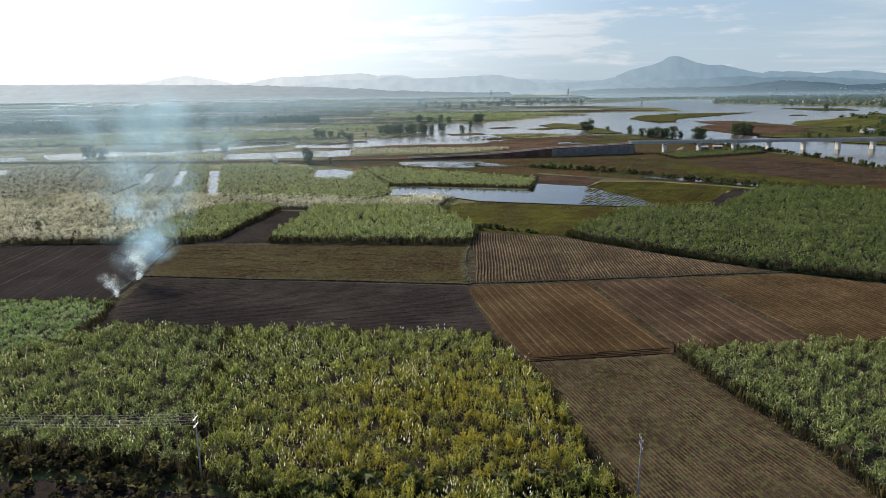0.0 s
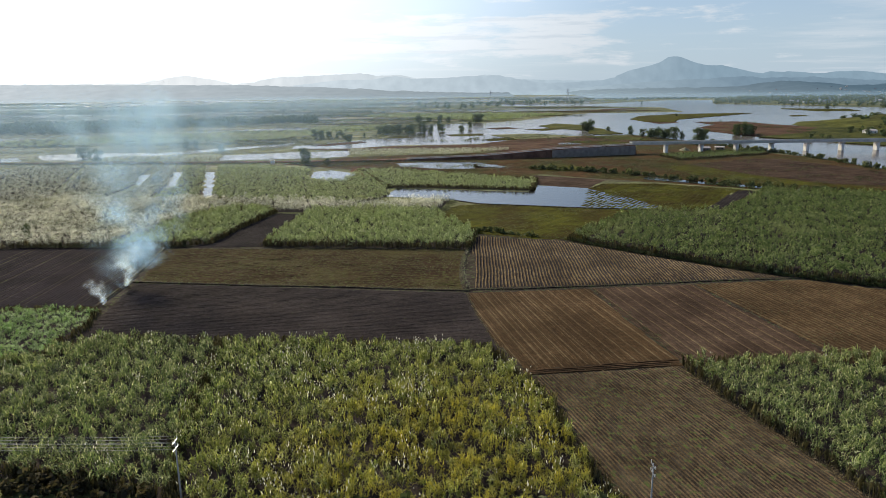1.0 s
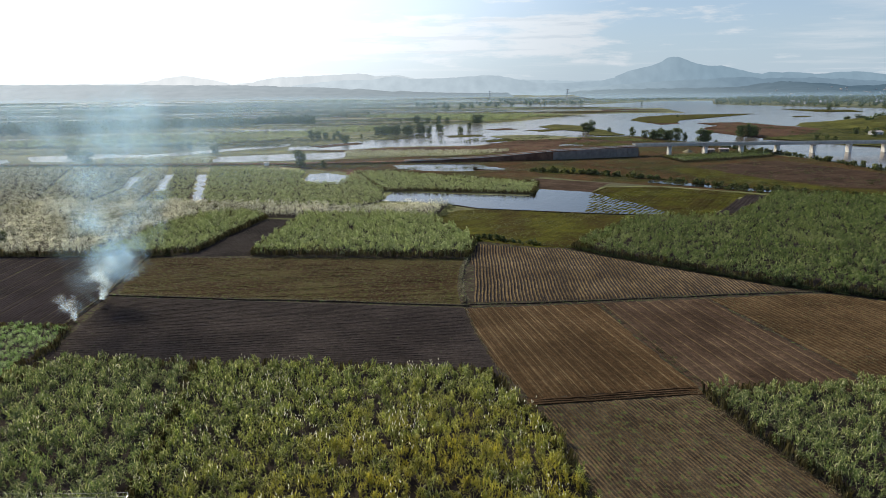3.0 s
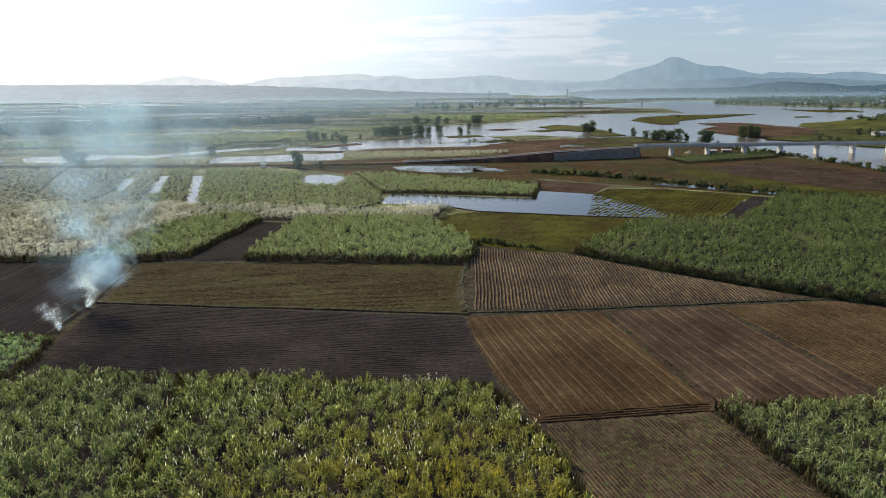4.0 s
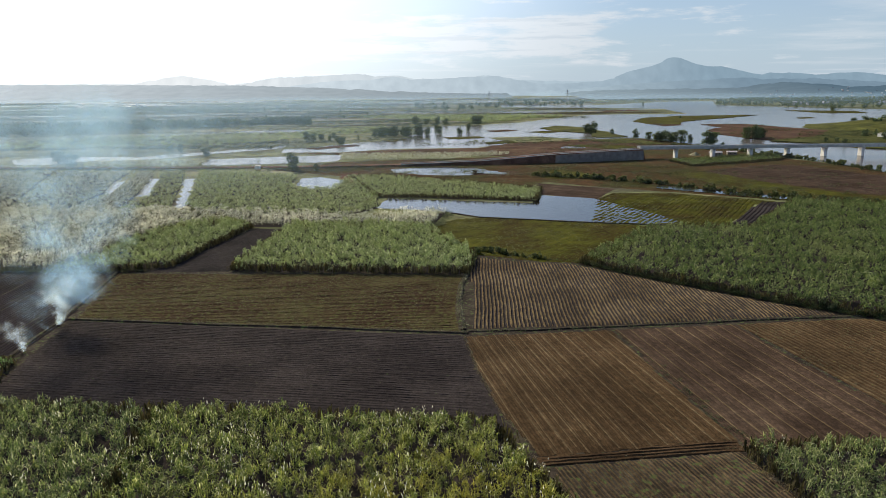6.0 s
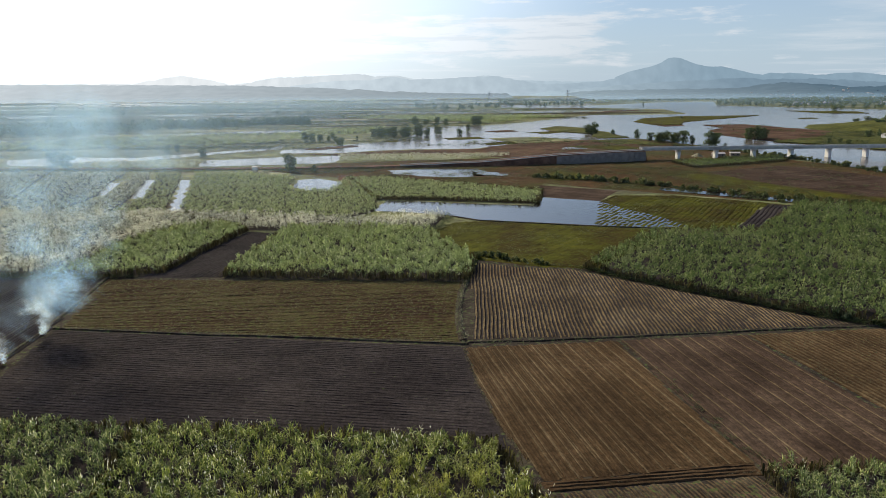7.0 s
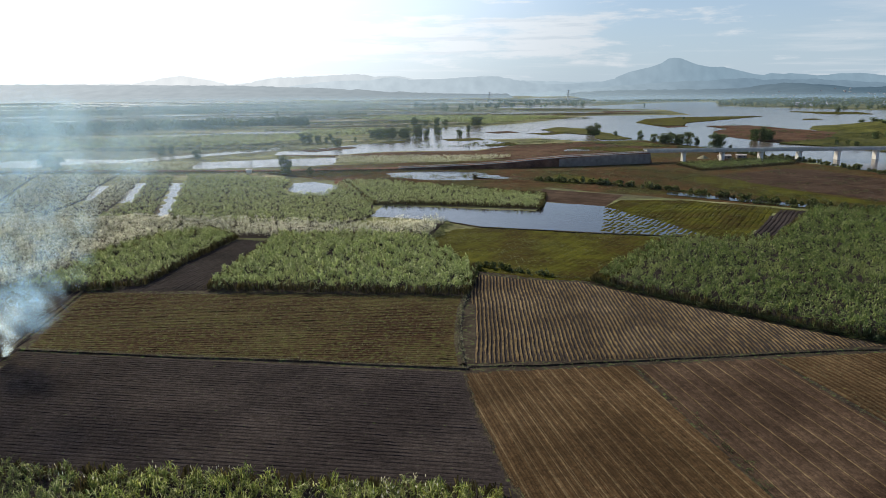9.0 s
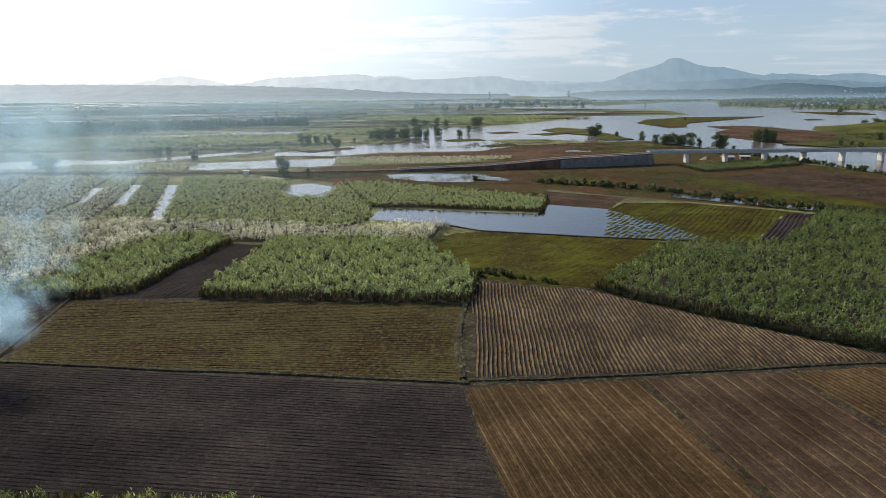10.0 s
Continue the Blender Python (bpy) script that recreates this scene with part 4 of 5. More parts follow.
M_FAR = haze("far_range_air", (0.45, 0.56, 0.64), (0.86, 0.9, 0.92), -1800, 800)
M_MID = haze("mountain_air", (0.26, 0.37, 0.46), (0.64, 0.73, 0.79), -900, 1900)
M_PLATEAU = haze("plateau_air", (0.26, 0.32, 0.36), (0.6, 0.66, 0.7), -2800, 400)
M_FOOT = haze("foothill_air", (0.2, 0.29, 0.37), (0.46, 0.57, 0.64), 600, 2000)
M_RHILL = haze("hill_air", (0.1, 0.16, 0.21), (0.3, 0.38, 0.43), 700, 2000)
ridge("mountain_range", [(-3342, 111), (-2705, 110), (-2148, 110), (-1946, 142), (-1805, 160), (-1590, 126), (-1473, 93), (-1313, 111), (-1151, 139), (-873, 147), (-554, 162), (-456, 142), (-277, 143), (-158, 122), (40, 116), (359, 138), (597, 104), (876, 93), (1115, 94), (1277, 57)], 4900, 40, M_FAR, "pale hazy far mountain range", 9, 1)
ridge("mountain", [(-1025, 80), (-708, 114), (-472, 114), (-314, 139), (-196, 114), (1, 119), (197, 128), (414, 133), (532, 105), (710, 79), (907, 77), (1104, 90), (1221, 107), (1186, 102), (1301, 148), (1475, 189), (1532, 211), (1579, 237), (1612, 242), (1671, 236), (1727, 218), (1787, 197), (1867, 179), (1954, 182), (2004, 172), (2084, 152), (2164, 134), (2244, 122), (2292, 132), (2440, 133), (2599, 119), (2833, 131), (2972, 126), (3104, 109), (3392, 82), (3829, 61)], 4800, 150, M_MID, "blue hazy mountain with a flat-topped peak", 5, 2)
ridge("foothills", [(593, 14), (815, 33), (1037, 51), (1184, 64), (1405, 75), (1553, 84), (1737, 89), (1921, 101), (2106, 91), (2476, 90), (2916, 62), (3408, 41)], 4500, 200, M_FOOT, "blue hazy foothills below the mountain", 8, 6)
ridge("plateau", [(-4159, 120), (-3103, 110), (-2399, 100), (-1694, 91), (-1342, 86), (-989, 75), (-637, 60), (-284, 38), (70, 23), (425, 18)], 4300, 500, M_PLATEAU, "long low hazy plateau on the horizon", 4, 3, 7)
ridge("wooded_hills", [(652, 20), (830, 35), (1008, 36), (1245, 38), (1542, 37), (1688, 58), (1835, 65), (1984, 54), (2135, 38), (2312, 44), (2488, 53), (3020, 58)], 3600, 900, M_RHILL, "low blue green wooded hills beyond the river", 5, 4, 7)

# ---------- road embankment and bridge ----------


def box(bm, x0, x1, y0, y1, z0, z1):
    m = Matrix.Translation(((x0 + x1) / 2, (y0 + y1) / 2, (z0 + z1) / 2)) @ Matrix.Diagonal((x1 - x0, y1 - y0, z1 - z0, 1))
    bmesh.ops.create_cube(bm, size=1.0, matrix=m)


def bank(name, line, mat, label, cat="embankment", near=0.9):
    """A raised road bank: line holds (x, y, height, half width of top)."""
    V = []
    pts = []
    for a, b in zip(line, line[1:]):
        k = max(2, int(math.hypot(b[0] - a[0], b[1] - a[1]) / 6))
        pts += [tuple(np.array(a) + (np.array(b) - np.array(a)) * i / k) for i in range(k)]
    pts.append(line[-1])
    for i, (x, y, h, w) in enumerate(pts):
        q = pts[min(i + 1, len(pts) - 1)]
        q0 = pts[max(i - 1, 0)]
        d = Vector((q[0] - q0[0], q[1] - q0[1], 0)).normalized()
        s = Vector((-d.y, d.x, 0))
        for o, z in ((-w - h * near - 0.3, -0.2), (-w - h * near * 0.4, h * 0.6), (-w, h), (w, h), (w + h * 0.6, h * 0.55), (w + h * 1.4 + 0.5, -0.2)):
            j = RNG.normal(0, 0.25) if 0 < z < h else RNG.normal(0, 0.08)
            V.append((x + s.x * o, y + s.y * o + j, z + abs(j) * 0.3))
    k = len(pts)
    ii = np.arange(k * 6).reshape(k, 6)
    Q = np.stack([ii[:-1, :-1], ii[1:, :-1], ii[1:, 1:], ii[:-1, 1:]], -1).reshape(-1, 4)
    return tagged(new(name, np_mesh(name, np.array(V), Q[:, ::-1], mat)), label, cat, "", "structure")


ROAD = [(-27, 537, 1.3), (31, 541, 2.8), (52, 543.5, 4.0), (72, 547, 5.3), (92, 551.5, 6.4), (136, 562, 7.3), (160, 568.5, 7.7)]
bank("road_embankment", [(-520, 560, 0.5, 4), (-361, 552, 0.6, 4), (-216, 541, 0.6, 4), (-112, 534, 0.8, 4)] + [(x, y, h, 4.5) for x, y, h in ROAD], M_BANK, "red earth road embankment rising to the bridge", near=0.45)

def kerb(line, off, label):
    """A low pale concrete edge along the road."""
    V = []
    for i, (x, y, h) in enumerate(line):
        a, b = line[max(i - 1, 0)], line[min(i + 1, len(line) - 1)]
        d = Vector((b[0] - a[0], b[1] - a[1], 0)).normalized()
        for o, z in ((-0.25, -0.1), (-0.25, 0.45), (0.25, 0.45), (0.25, -0.1)):
            V.append((x - d.y * (off + o), y + d.x * (off + o), h + z))
    ii = np.arange(len(V)).reshape(-1, 4)
    Q = np.stack([ii[:-1, :-1], ii[1:, :-1], ii[1:, 1:], ii[:-1, 1:]], -1).reshape(-1, 4)
    return tagged(new("road_kerb", np_mesh("road_kerb", np.array(V), Q, M_CONCRETE)), label, "kerb", "road kerbs", "structure")


for off in (-4.2, 4.2):
    kerb(ROAD, off, "pale concrete kerb along the raised road")

bridge = tagged(new("bridge"), "long grey concrete girder bridge over the river", "bridge")
BX, BY, SPAN = 159.9, 572.0, 29.6
for i in range(9):
    x0 = BX + i * SPAN
    bm = bmesh.new()
    box(bm, x0, x0 + SPAN - 0.05, BY - 4.5, BY + 4.5, 8.4, 8.7)
    part("deck", bm_mesh("deck", bm, M_CONCRETE), bridge)
    for k in (-3.6, -1.2, 1.2, 3.6):
        bm = bmesh.new()
        box(bm, x0 + 0.1, x0 + SPAN - 0.15, BY + k - 0.35, BY + k + 0.35, 7.1, 8.4)
        part("girder", bm_mesh("girder", bm, M_CONCRETE), bridge)
    for side in (-4.4, 4.4):
        bm = bmesh.new()
        box(bm, x0, x0 + SPAN - 0.05, BY + side - 0.15, BY + side + 0.15, 8.7, 9.45)
        part("parapet", bm_mesh("parapet", bm, M_CONCRETE), bridge)
    bm = bmesh.new()
    box(bm, x0 + SPAN - 1.1, x0 + SPAN + 1.1, BY - 2.6, BY + 2.6, -1, 5.8)
    part("pier", bm_mesh("pier", bm, M_PIER), bridge)
    bm = bmesh.new()
    box(bm, x0 + SPAN - 1.0, x0 + SPAN + 1.0, BY - 4.3, BY + 4.3, 5.8, 7.1)
    for v in bm.verts:
        if v.co.z < 6:
            v.co.y = BY + (v.co.y - BY) * 0.55
    part("pier_cap", bm_mesh("pier_cap", bm, M_PIER), bridge)
ab = tagged(new("abutment"), "grey concrete retaining wall at the bridge end", "retaining wall", "", "structure")
WALL_A, WALL_B = Vector((89, 542.2, 0)), Vector((160.4, 559.4, 0))
way = (WALL_B - WALL_A).normalized()
for i in range(15):
    a = WALL_A + way * (i * 4.9)
    top = 5.9 + 1.2 * min(1, i / 7)
    bm = bmesh.new()
    box(bm, 0.03, 4.8, -0.3, 0.3, -0.5, top)
    bm.transform(Matrix.Translation(a) @ Matrix.Rotation(math.atan2(way.y, way.x), 4, "Z"))
    part("panel", bm_mesh("panel", bm, M_DARKWALL), ab)

# ---------- power line ----------


def utility_pole(x, y, h, label):
    pole = tagged(new("utility_pole"), label, "utility pole", "power line poles")
    pole.location = (x, y, 0)
    bm = bmesh.new()
    bmesh.ops.create_cone(bm, segments=12, radius1=0.16, radius2=0.08, depth=h + 0.5, matrix=Matrix.Translation((0, 0, h / 2 - 0.25)), cap_ends=True)
    part("shaft", bm_mesh("shaft", bm, M_POLE, True), pole)
    for z in (h - 0.25, h - 1.3):
        bm = bmesh.new()
        box(bm, -0.05, 0.05, -0.9, 0.9, z - 0.05, z + 0.05)
        arm = part("crossarm", bm_mesh("crossarm", bm, M_STEEL), pole)
        for o in (-0.8, 0, 0.8):
            bm = bmesh.new()
            for k, rr in enumerate((0.05, 0.075, 0.05)):
                bmesh.ops.create_cone(bm, segments=8, radius1=rr, radius2=rr * 0.7, depth=0.12, matrix=Matrix.Translation((0, o, z + 0.1 + 0.11 * k)), cap_ends=True)
            part("insulator", bm_mesh("insulator", bm, M_PIER), arm)
    return pole


utility_pole(-36, 87.7, 10.4, "tall concrete power pole in the scrub")
utility_pole(26.3, 81, 9.95, "slim pale concrete power pole by the field")
utility_pole(-98, 93, 10.4, "tall concrete power pole in the scrub")
for z in (10.25, 9.2):
    for o in (-0.8, 0, 0.8):
        cu = bpy.data.curves.new("power_wire", "CURVE")
        cu.dimensions, cu.bevel_depth = "3D", 0.018
        sp = cu.splines.new("POLY")
        sp.points.add(24)
        for i, q in enumerate(sp.points):
            t = i / 24
            q.co = (-36 - 62 * t, 87.7 + 5.3 * t + o, z + 0.3 - 4 * 1.1 * t * (1 - t), 1)
        cu.materials.append(M_WIRE)
        tagged(new("power_wire", cu), "thin sagging bare power wire", "wire", "power line wires")

# ---------- bunds, ditches, weeds ----------
WEEDS = [clump(9, 0.75, 0.55, 0.06, 1, 110 + i, 0.4) for i in range(4)]
BUSH = [clump(34, 1.6, 1.3, 0.11, 1, 120 + i, 0.5) for i in range(4)]


def along(line, gap, side):
    x, y = [], []
    for a, b in zip(line, line[1:]):
        k = max(1, int(math.hypot(b[0] - a[0], b[1] - a[1]) / gap))
        t = (np.arange(k) + RNG.random(k)) / k
        x.append(a[0] + (b[0] - a[0]) * t + RNG.normal(0, side, k))
        y.append(a[1] + (b[1] - a[1]) * t + RNG.normal(0, side, k))
    return np.concatenate(x), np.concatenate(y)


def weeds(line, gap, side, size, mat, label, name="weed_strip", stools=None, z=0.0):
    x, y = along(line, gap, side)
    sc = size * RNG.uniform(0.5, 1.4, len(x))
    return tagged(bake(name, stools or WEEDS, x, y, np.full(len(x), z), sc, mat), label, "weeds", "", "stuff")


def bund(line, high, wide, label):
    return bank("field_bund", [(x, y, high, wide) for x, y in line], M_TRACK, label, "field bund")


E_W = [(-93, 200), (-60, 195.5), (-25, 191.2), (8, 186.4)]
bund(E_W, 0.3, 0.2, "low dark earth bund between two fields")
weeds(E_W, 0.35, 0.25, 0.8, M_WEED, "thin line of weeds on the bund", z=0.3)
bund([(7, 341), (19, 330), (64.5, 315.6), (88, 309.6), (119, 303.4)], 0.4, 0.3, "low dark earth bund along the pond")
N_S = [(7, 188.5), (6.4, 200), (6.8, 213), (7.8, 226), (9.5, 236), (10.4, 240)]
bund(N_S, 0.5, 0.3, "low weedy earth bund between two fields")
weeds(N_S, 0.22, 0.35, 1.0, M_WEED, "thick line of grey green weeds on the bund", z=0.3)
EAST = [(8, 187.3), (30, 188.3), (52, 190), (72, 192), (90, 193.6), (106, 194.5)]
bund([(x, y + 0.5) for x, y in EAST], 0.25, 0.3, "low earth bank along the track")
weeds(EAST, 0.5, 0.5, 0.7, M_WEED, "thin grass along the track")
weeds([(46, 191.6), (100, 195.4)], 0.8, 0.4, 0.8, M_WEED, "thin grass along the track")
weeds([(43, 186), (46, 165), (49.8, 137)], 0.6, 0.5, 0.8, M_SHADE, "broken line of weeds between ploughed fields")
weeds([(72.5, 189), (76.5, 167), (81.3, 147), (82.5, 135)], 0.3, 0.9, 0.6, M_WEED, "broken line of weeds between ploughed fields")
weeds([(47, 165), (49.8, 138)], 1.1, 0.8, 0.42, M_SHADE, "clumps of green weeds between ploughed fields", "brush", BUSH)
weeds([(48.8, 132), (51.5, 118), (55.4, 104), (58.4, 91), (60, 77)], 0.16, 0.8, 1.0, M_LITTER, "dry cane leaves lying along the field edge")
weeds([(6.9, 184.2), (9.1, 165), (12, 147.5), (15.4, 137)], 0.13, 0.16, 0.5, M_LITTER, "thin pale straw along the field edge")
weeds([(13.5, 136), (19.5, 119), (21.8, 101), (25, 84)], 0.25, 0.5, 0.9, M_LITTER, "dry cane leaves lying along the field edge")
weeds([(-360, 545), (-216, 533), (-112, 523), (-36, 530)], 0.8, 2.0, 1.2, M_SHADE, "scattered brush below the road bank", "brush", BUSH)
BURN = [(-92, 172), (-93.5, 186), (-94.3, 199), (-101.6, 246)]
bund(BURN, 0.35, 0.3, "dark scorched bund beside the burnt field")
weeds(BURN, 0.35, 0.3, 0.6, M_SCRUB, "scorched dry stalks along the bund")
field("terrace_strip", [(16, 132.4), (49.2, 136.2), (49.6, 133.4), (17, 129.6)], (33, 3.6), 0.85, 0.16, M_BROWN, label="dark ploughed terrace strip between two fields", wander=0.03)
weeds([(16, 130.2), (49.5, 134)], 0.5, 0.3, 0.5, M_WEED, "thin dry grass below the terrace")
# brush at the cane's foot, its dark leaves adding to the flank's shade
weeds([(48, 249), (60, 235), (77, 219), (91, 206.5), (104, 196.5), (118, 188), (160, 166)], 0.45, 0.7, 0.95, M_SHADE, "dark brush along the cane's edge", "brush", BUSH)
weeds([(24, 262), (36, 254), (48, 250)], 1.0, 0.8, 0.55, M_SHADE, "low brush at the field edge", "brush", BUSH)
weeds([(-155, 247.5), (-104, 245.5), (-92, 246)], 0.8, 0.5, 0.9, M_SHADE, "dark brush at the cane's foot", "brush", BUSH)
weeds([(-33, 473), (0, 451), (58, 411)], 1.2, 1.0, 0.8, M_SHADE, "low brush behind the cane", "brush", BUSH)
weeds([(5, 344), (3, 320), (-2, 306)], 0.8, 1.2, 1.0, M_SHADE, "dark brush at the pond's edge", "brush", BUSH)
x, y = scatter(OLIVE_FIELD, 1.15, 0.3, (100, -8))
k = height_noise(x, y, 16.0, 2.0) + RNG.normal(0, 0.25, len(x)) > -0.25
tagged(bake("cane_sprouts", SPROUTS, x[k], y[k], np.full(k.sum(), 0.15), RNG.uniform(0.5, 1.0, k.sum()), M_WEED), "young green cane sprouts in rows", "seedlings", "", "stuff")

def tufts(poly, gap, size, mat, label, cut=0.0, name="grass_tufts", stools=None, wave=18.0):
    x, y = scatter(poly, gap)
    k = height_noise(x, y, wave, 4.0) + RNG.normal(0, 0.12, len(x)) > cut
    return tagged(bake(name, stools or WEEDS, x[k], y[k], np.full(k.sum(), 0.1), size * RNG.uniform(0.5, 1.5, k.sum()), mat), label, "grass", "", "stuff")


tufts(BROWN_PLAIN, 2.4, 1.4, M_WEED, "green and dry grass tufts on the brown field", 0.02)
tufts(BROWN_PLAIN, 5.0, 0.8, M_SHADE, "low dark shrubs dotted over the brown field", 0.1, "shrubs", BUSH)
tufts(ROUGH, 3.4, 1.3, M_WEED, "rough grass tufts below the road bank", 0.08)
tufts(ROUGH, 6.0, 0.9, M_SHADE, "low dark shrubs below the road bank", 0.14, "shrubs", BUSH)
tufts(MEADOW, 1.7, 0.9, M_WEED, "rough grass tufts in the meadow", 0.0)
tufts(ROW_MEADOW, 2.0, 1.0, M_WEED, "rough grass tufts in the flooded rows", 0.05)
tufts(PALE_FIELD, 1.2, 0.55, M_WEED, "thin sprouting weeds on the harrowed field", 0.05, wave=9.0)
tufts([(-142, 654), (-88, 646), (-46, 671), (39, 678), (83, 738), (171, 773), (214, 765), (181, 647), (114, 621), (59, 595), (25, 611), (-85, 628)], 4.5, 1.6, M_WEED, "grass tufts on the river bank", 0.03)
tufts([(-560, 570), (-100, 560), (-80, 640), (-160, 660), (-260, 690), (-150, 790), (-190, 800), (-300, 720), (-560, 700)], 6.0, 1.0, M_SHADE, "low shrubs on the flood plain", 0.08, "shrubs", BUSH)
tufts([(220, 640), (275, 600), (262, 660), (232, 740)], 4.0, 1.2, M_SHADE, "low shrubs on the bank below the bridge", 0.0, "shrubs", BUSH)

for q in ([(-181, 555), (-193, 600), (-145, 614), (-85, 628), (-78, 574), (-124, 561)], [(-338, 576), (-318, 639), (-215, 672), (-203, 652), (-244, 602), (-293, 599)], [(-35, 516), (30, 519), (36, 477), (-28, 496)]):
    tufts(q, 3.6, 1.6, M_WEED, "reed tufts standing in shallow water", 0.06, "reed_tufts", wave=12.0)
tufts([(-31, 833), (-31, 1033), (72, 1090), (133, 1148), (140, 990), (60, 815)], 6.0, 2.2, M_WEED, "reed tufts standing in shallow water", 0.16, "reed_tufts", wave=30.0)

tagged(sheet("bare_earth", [(-66, 494), (-54, 495), (-42, 478), (-42, 449), (-55, 441), (-62, 469)], 0.09, M_BANK, 3, 1.5), "bare orange earth beside the small pond", "soil", "", "structure")

tufts([(335, 715), (382, 750), (408, 763), (490, 878), (567, 973), (483, 640), (420, 610), (379, 627), (370, 670)], 6.0, 1.8, M_SHADE, "low bushes on the grassy far bank", 0.04, "shrubs", BUSH, 30.0)
tufts([(340, 888), (383, 1023), (443, 1024), (478, 855), (420, 761), (339, 731)], 7.0, 1.6, M_SHADE, "low bushes on the mud bank", 0.2, "shrubs", BUSH, 40.0)
tufts([(316, 1134), (358, 1233), (450, 1306), (560, 1300), (388, 1113), (352, 1031)], 8.0, 1.8, M_WEED, "grass tufts on the sand bar", 0.05, wave=40.0)


# scrub and road below the power line
tagged(sheet("road", [(-140, 92), (-77, 88), (-60, 88.5), (-49, 87), (-37, 84.5), (-27, 83), (-10, 80), (40, 72), (40, 62), (-140, 72)], 0.05, M_DARK, 3, 0.2), "dark earth road below the power line", "road", "", "structure")
cane_field([(-30, 83.5), (-26, 86), (-21, 84), (-16, 76), (-25, 76)], 1.5, NEAR_STOOLS, M_CANE, "tuft of yellow green cane by the road", 0.8)

# ---------- the far plain ----------
def reeds(poly, gap, mat, label, tall=1.0, stools=None, name="reeds"):
    x, y = scatter(rough_outline(poly, 8, 3), gap)
    sc = tall * RNG.uniform(0.6, 1.3, len(x))
    return tagged(bake(name, stools or FAR_STOOLS, x, y, np.zeros(len(x)), sc, mat), label, "reeds", "", "stuff")


reeds([(-506, 717), (-426, 705), (-364, 723), (-227, 729), (-170, 775), (-155, 837), (-181, 918), (-268, 913), (-361, 898), (-432, 860), (-480, 796), (-546, 775)], 6.5, M_CANE_B, "broad flat stand of bright green cane", 1.6, name="far_cane")
reeds([(-170, 811), (-132, 874), (-69, 906), (-79, 1045), (-181, 982)], 6.5, M_CANE_B, "flat stand of bright green cane", 1.6, name="far_cane")
reeds([(73, 1107), (241, 1323), (115, 1394), (-94, 1407), (-158, 1347), (-1, 1207)], 8, M_CANE_B, "far flat stand of green cane", 2.4, name="far_cane")
reeds([(-78, 579), (-84, 628), (25, 623), (63, 629), (60, 606), (-1, 573)], 2.6, M_CANE_P, "pale silvery reeds along the embankment")
reeds([(-269, 549), (-178, 538), (-192, 590), (-242, 597), (-280, 582)], 3.2, M_CANE_P, "pale reeds beside the backwater")
cane_field([(176, 545), (181, 512), (222, 528), (262, 546), (275, 578), (250, 574), (212, 560)], 2.0, PALE_STOOLS, M_CANE_D, "strip of green cane before the bridge", 0.85)
tagged(sheet("brown_bank", [(-142, 654), (-88, 646), (-46, 671), (39, 678), (83, 738), (171, 773), (214, 765), (181, 647), (114, 621), (59, 595), (25, 611), (-85, 628)], 0.25, M_REDSOIL, 8, 3), "bare red brown river bank", "river bank", "", "structure")

# strips of fields far off
far_mats = [M_CANE_FLAT, M_FALLOW, M_WATER, M_STRAWFIELD, M_MEADOW, M_CANE_FLAT, M_OLIVE, M_STRAWFIELD, M_CANE_FLAT, M_WATER]
r = random.Random(5)
for i in range(620):
    y = 1090 * (3600 / 1090) ** r.random()
    x = r.uniform(-0.74, 0.18) * y
    wx, wy = r.uniform(0.04, 0.2) * y, r.uniform(0.003, 0.014) * y * y / 1500
    tilt = r.uniform(-0.08, 0.12)
    pts = [(x - wx, y - wy - tilt * wx), (x + wx, y - wy + tilt * wx), (x + wx * 0.9, y + wy + tilt * wx), (x - wx * 0.9, y + wy - tilt * wx)]
    if any(inside(RIVER, np.array([q[0]]), np.array([q[1]]))[0] for q in pts + [(x, y)]):
        continue
    mt = far_mats[i % 10]
    tagged(sheet("far_field", pts, 0.1 + 0.0016 * i, mt, 15, 3, 0, i), "far strip of flood plain field", "field", "far fields", "structure")


for i in range(46):
    y = 1250 * (2900 / 1250) ** r.random()
    x = r.uniform(-0.3, 0.3) * y
    wx, wy = r.uniform(0.03, 0.14) * y, r.uniform(0.002, 0.006) * y * y / 1500
    tilt = r.uniform(-0.05, 0.08)
    pts = [(x - wx, y - tilt * wx), (x - wx * 0.3, y - wy), (x + wx, y + tilt * wx), (x + wx * 0.4, y + wy)]
    if any(inside(RIVER, np.array([q[0]]), np.array([q[1]]))[0] for q in pts + [(x, y)]):
        continue
    tagged(sheet("far_water", pts, 1.15 + 0.002 * i, M_WATER, 20, 5, 0, i), "far flooded strip on the plain", "water", "far floods", "structure")


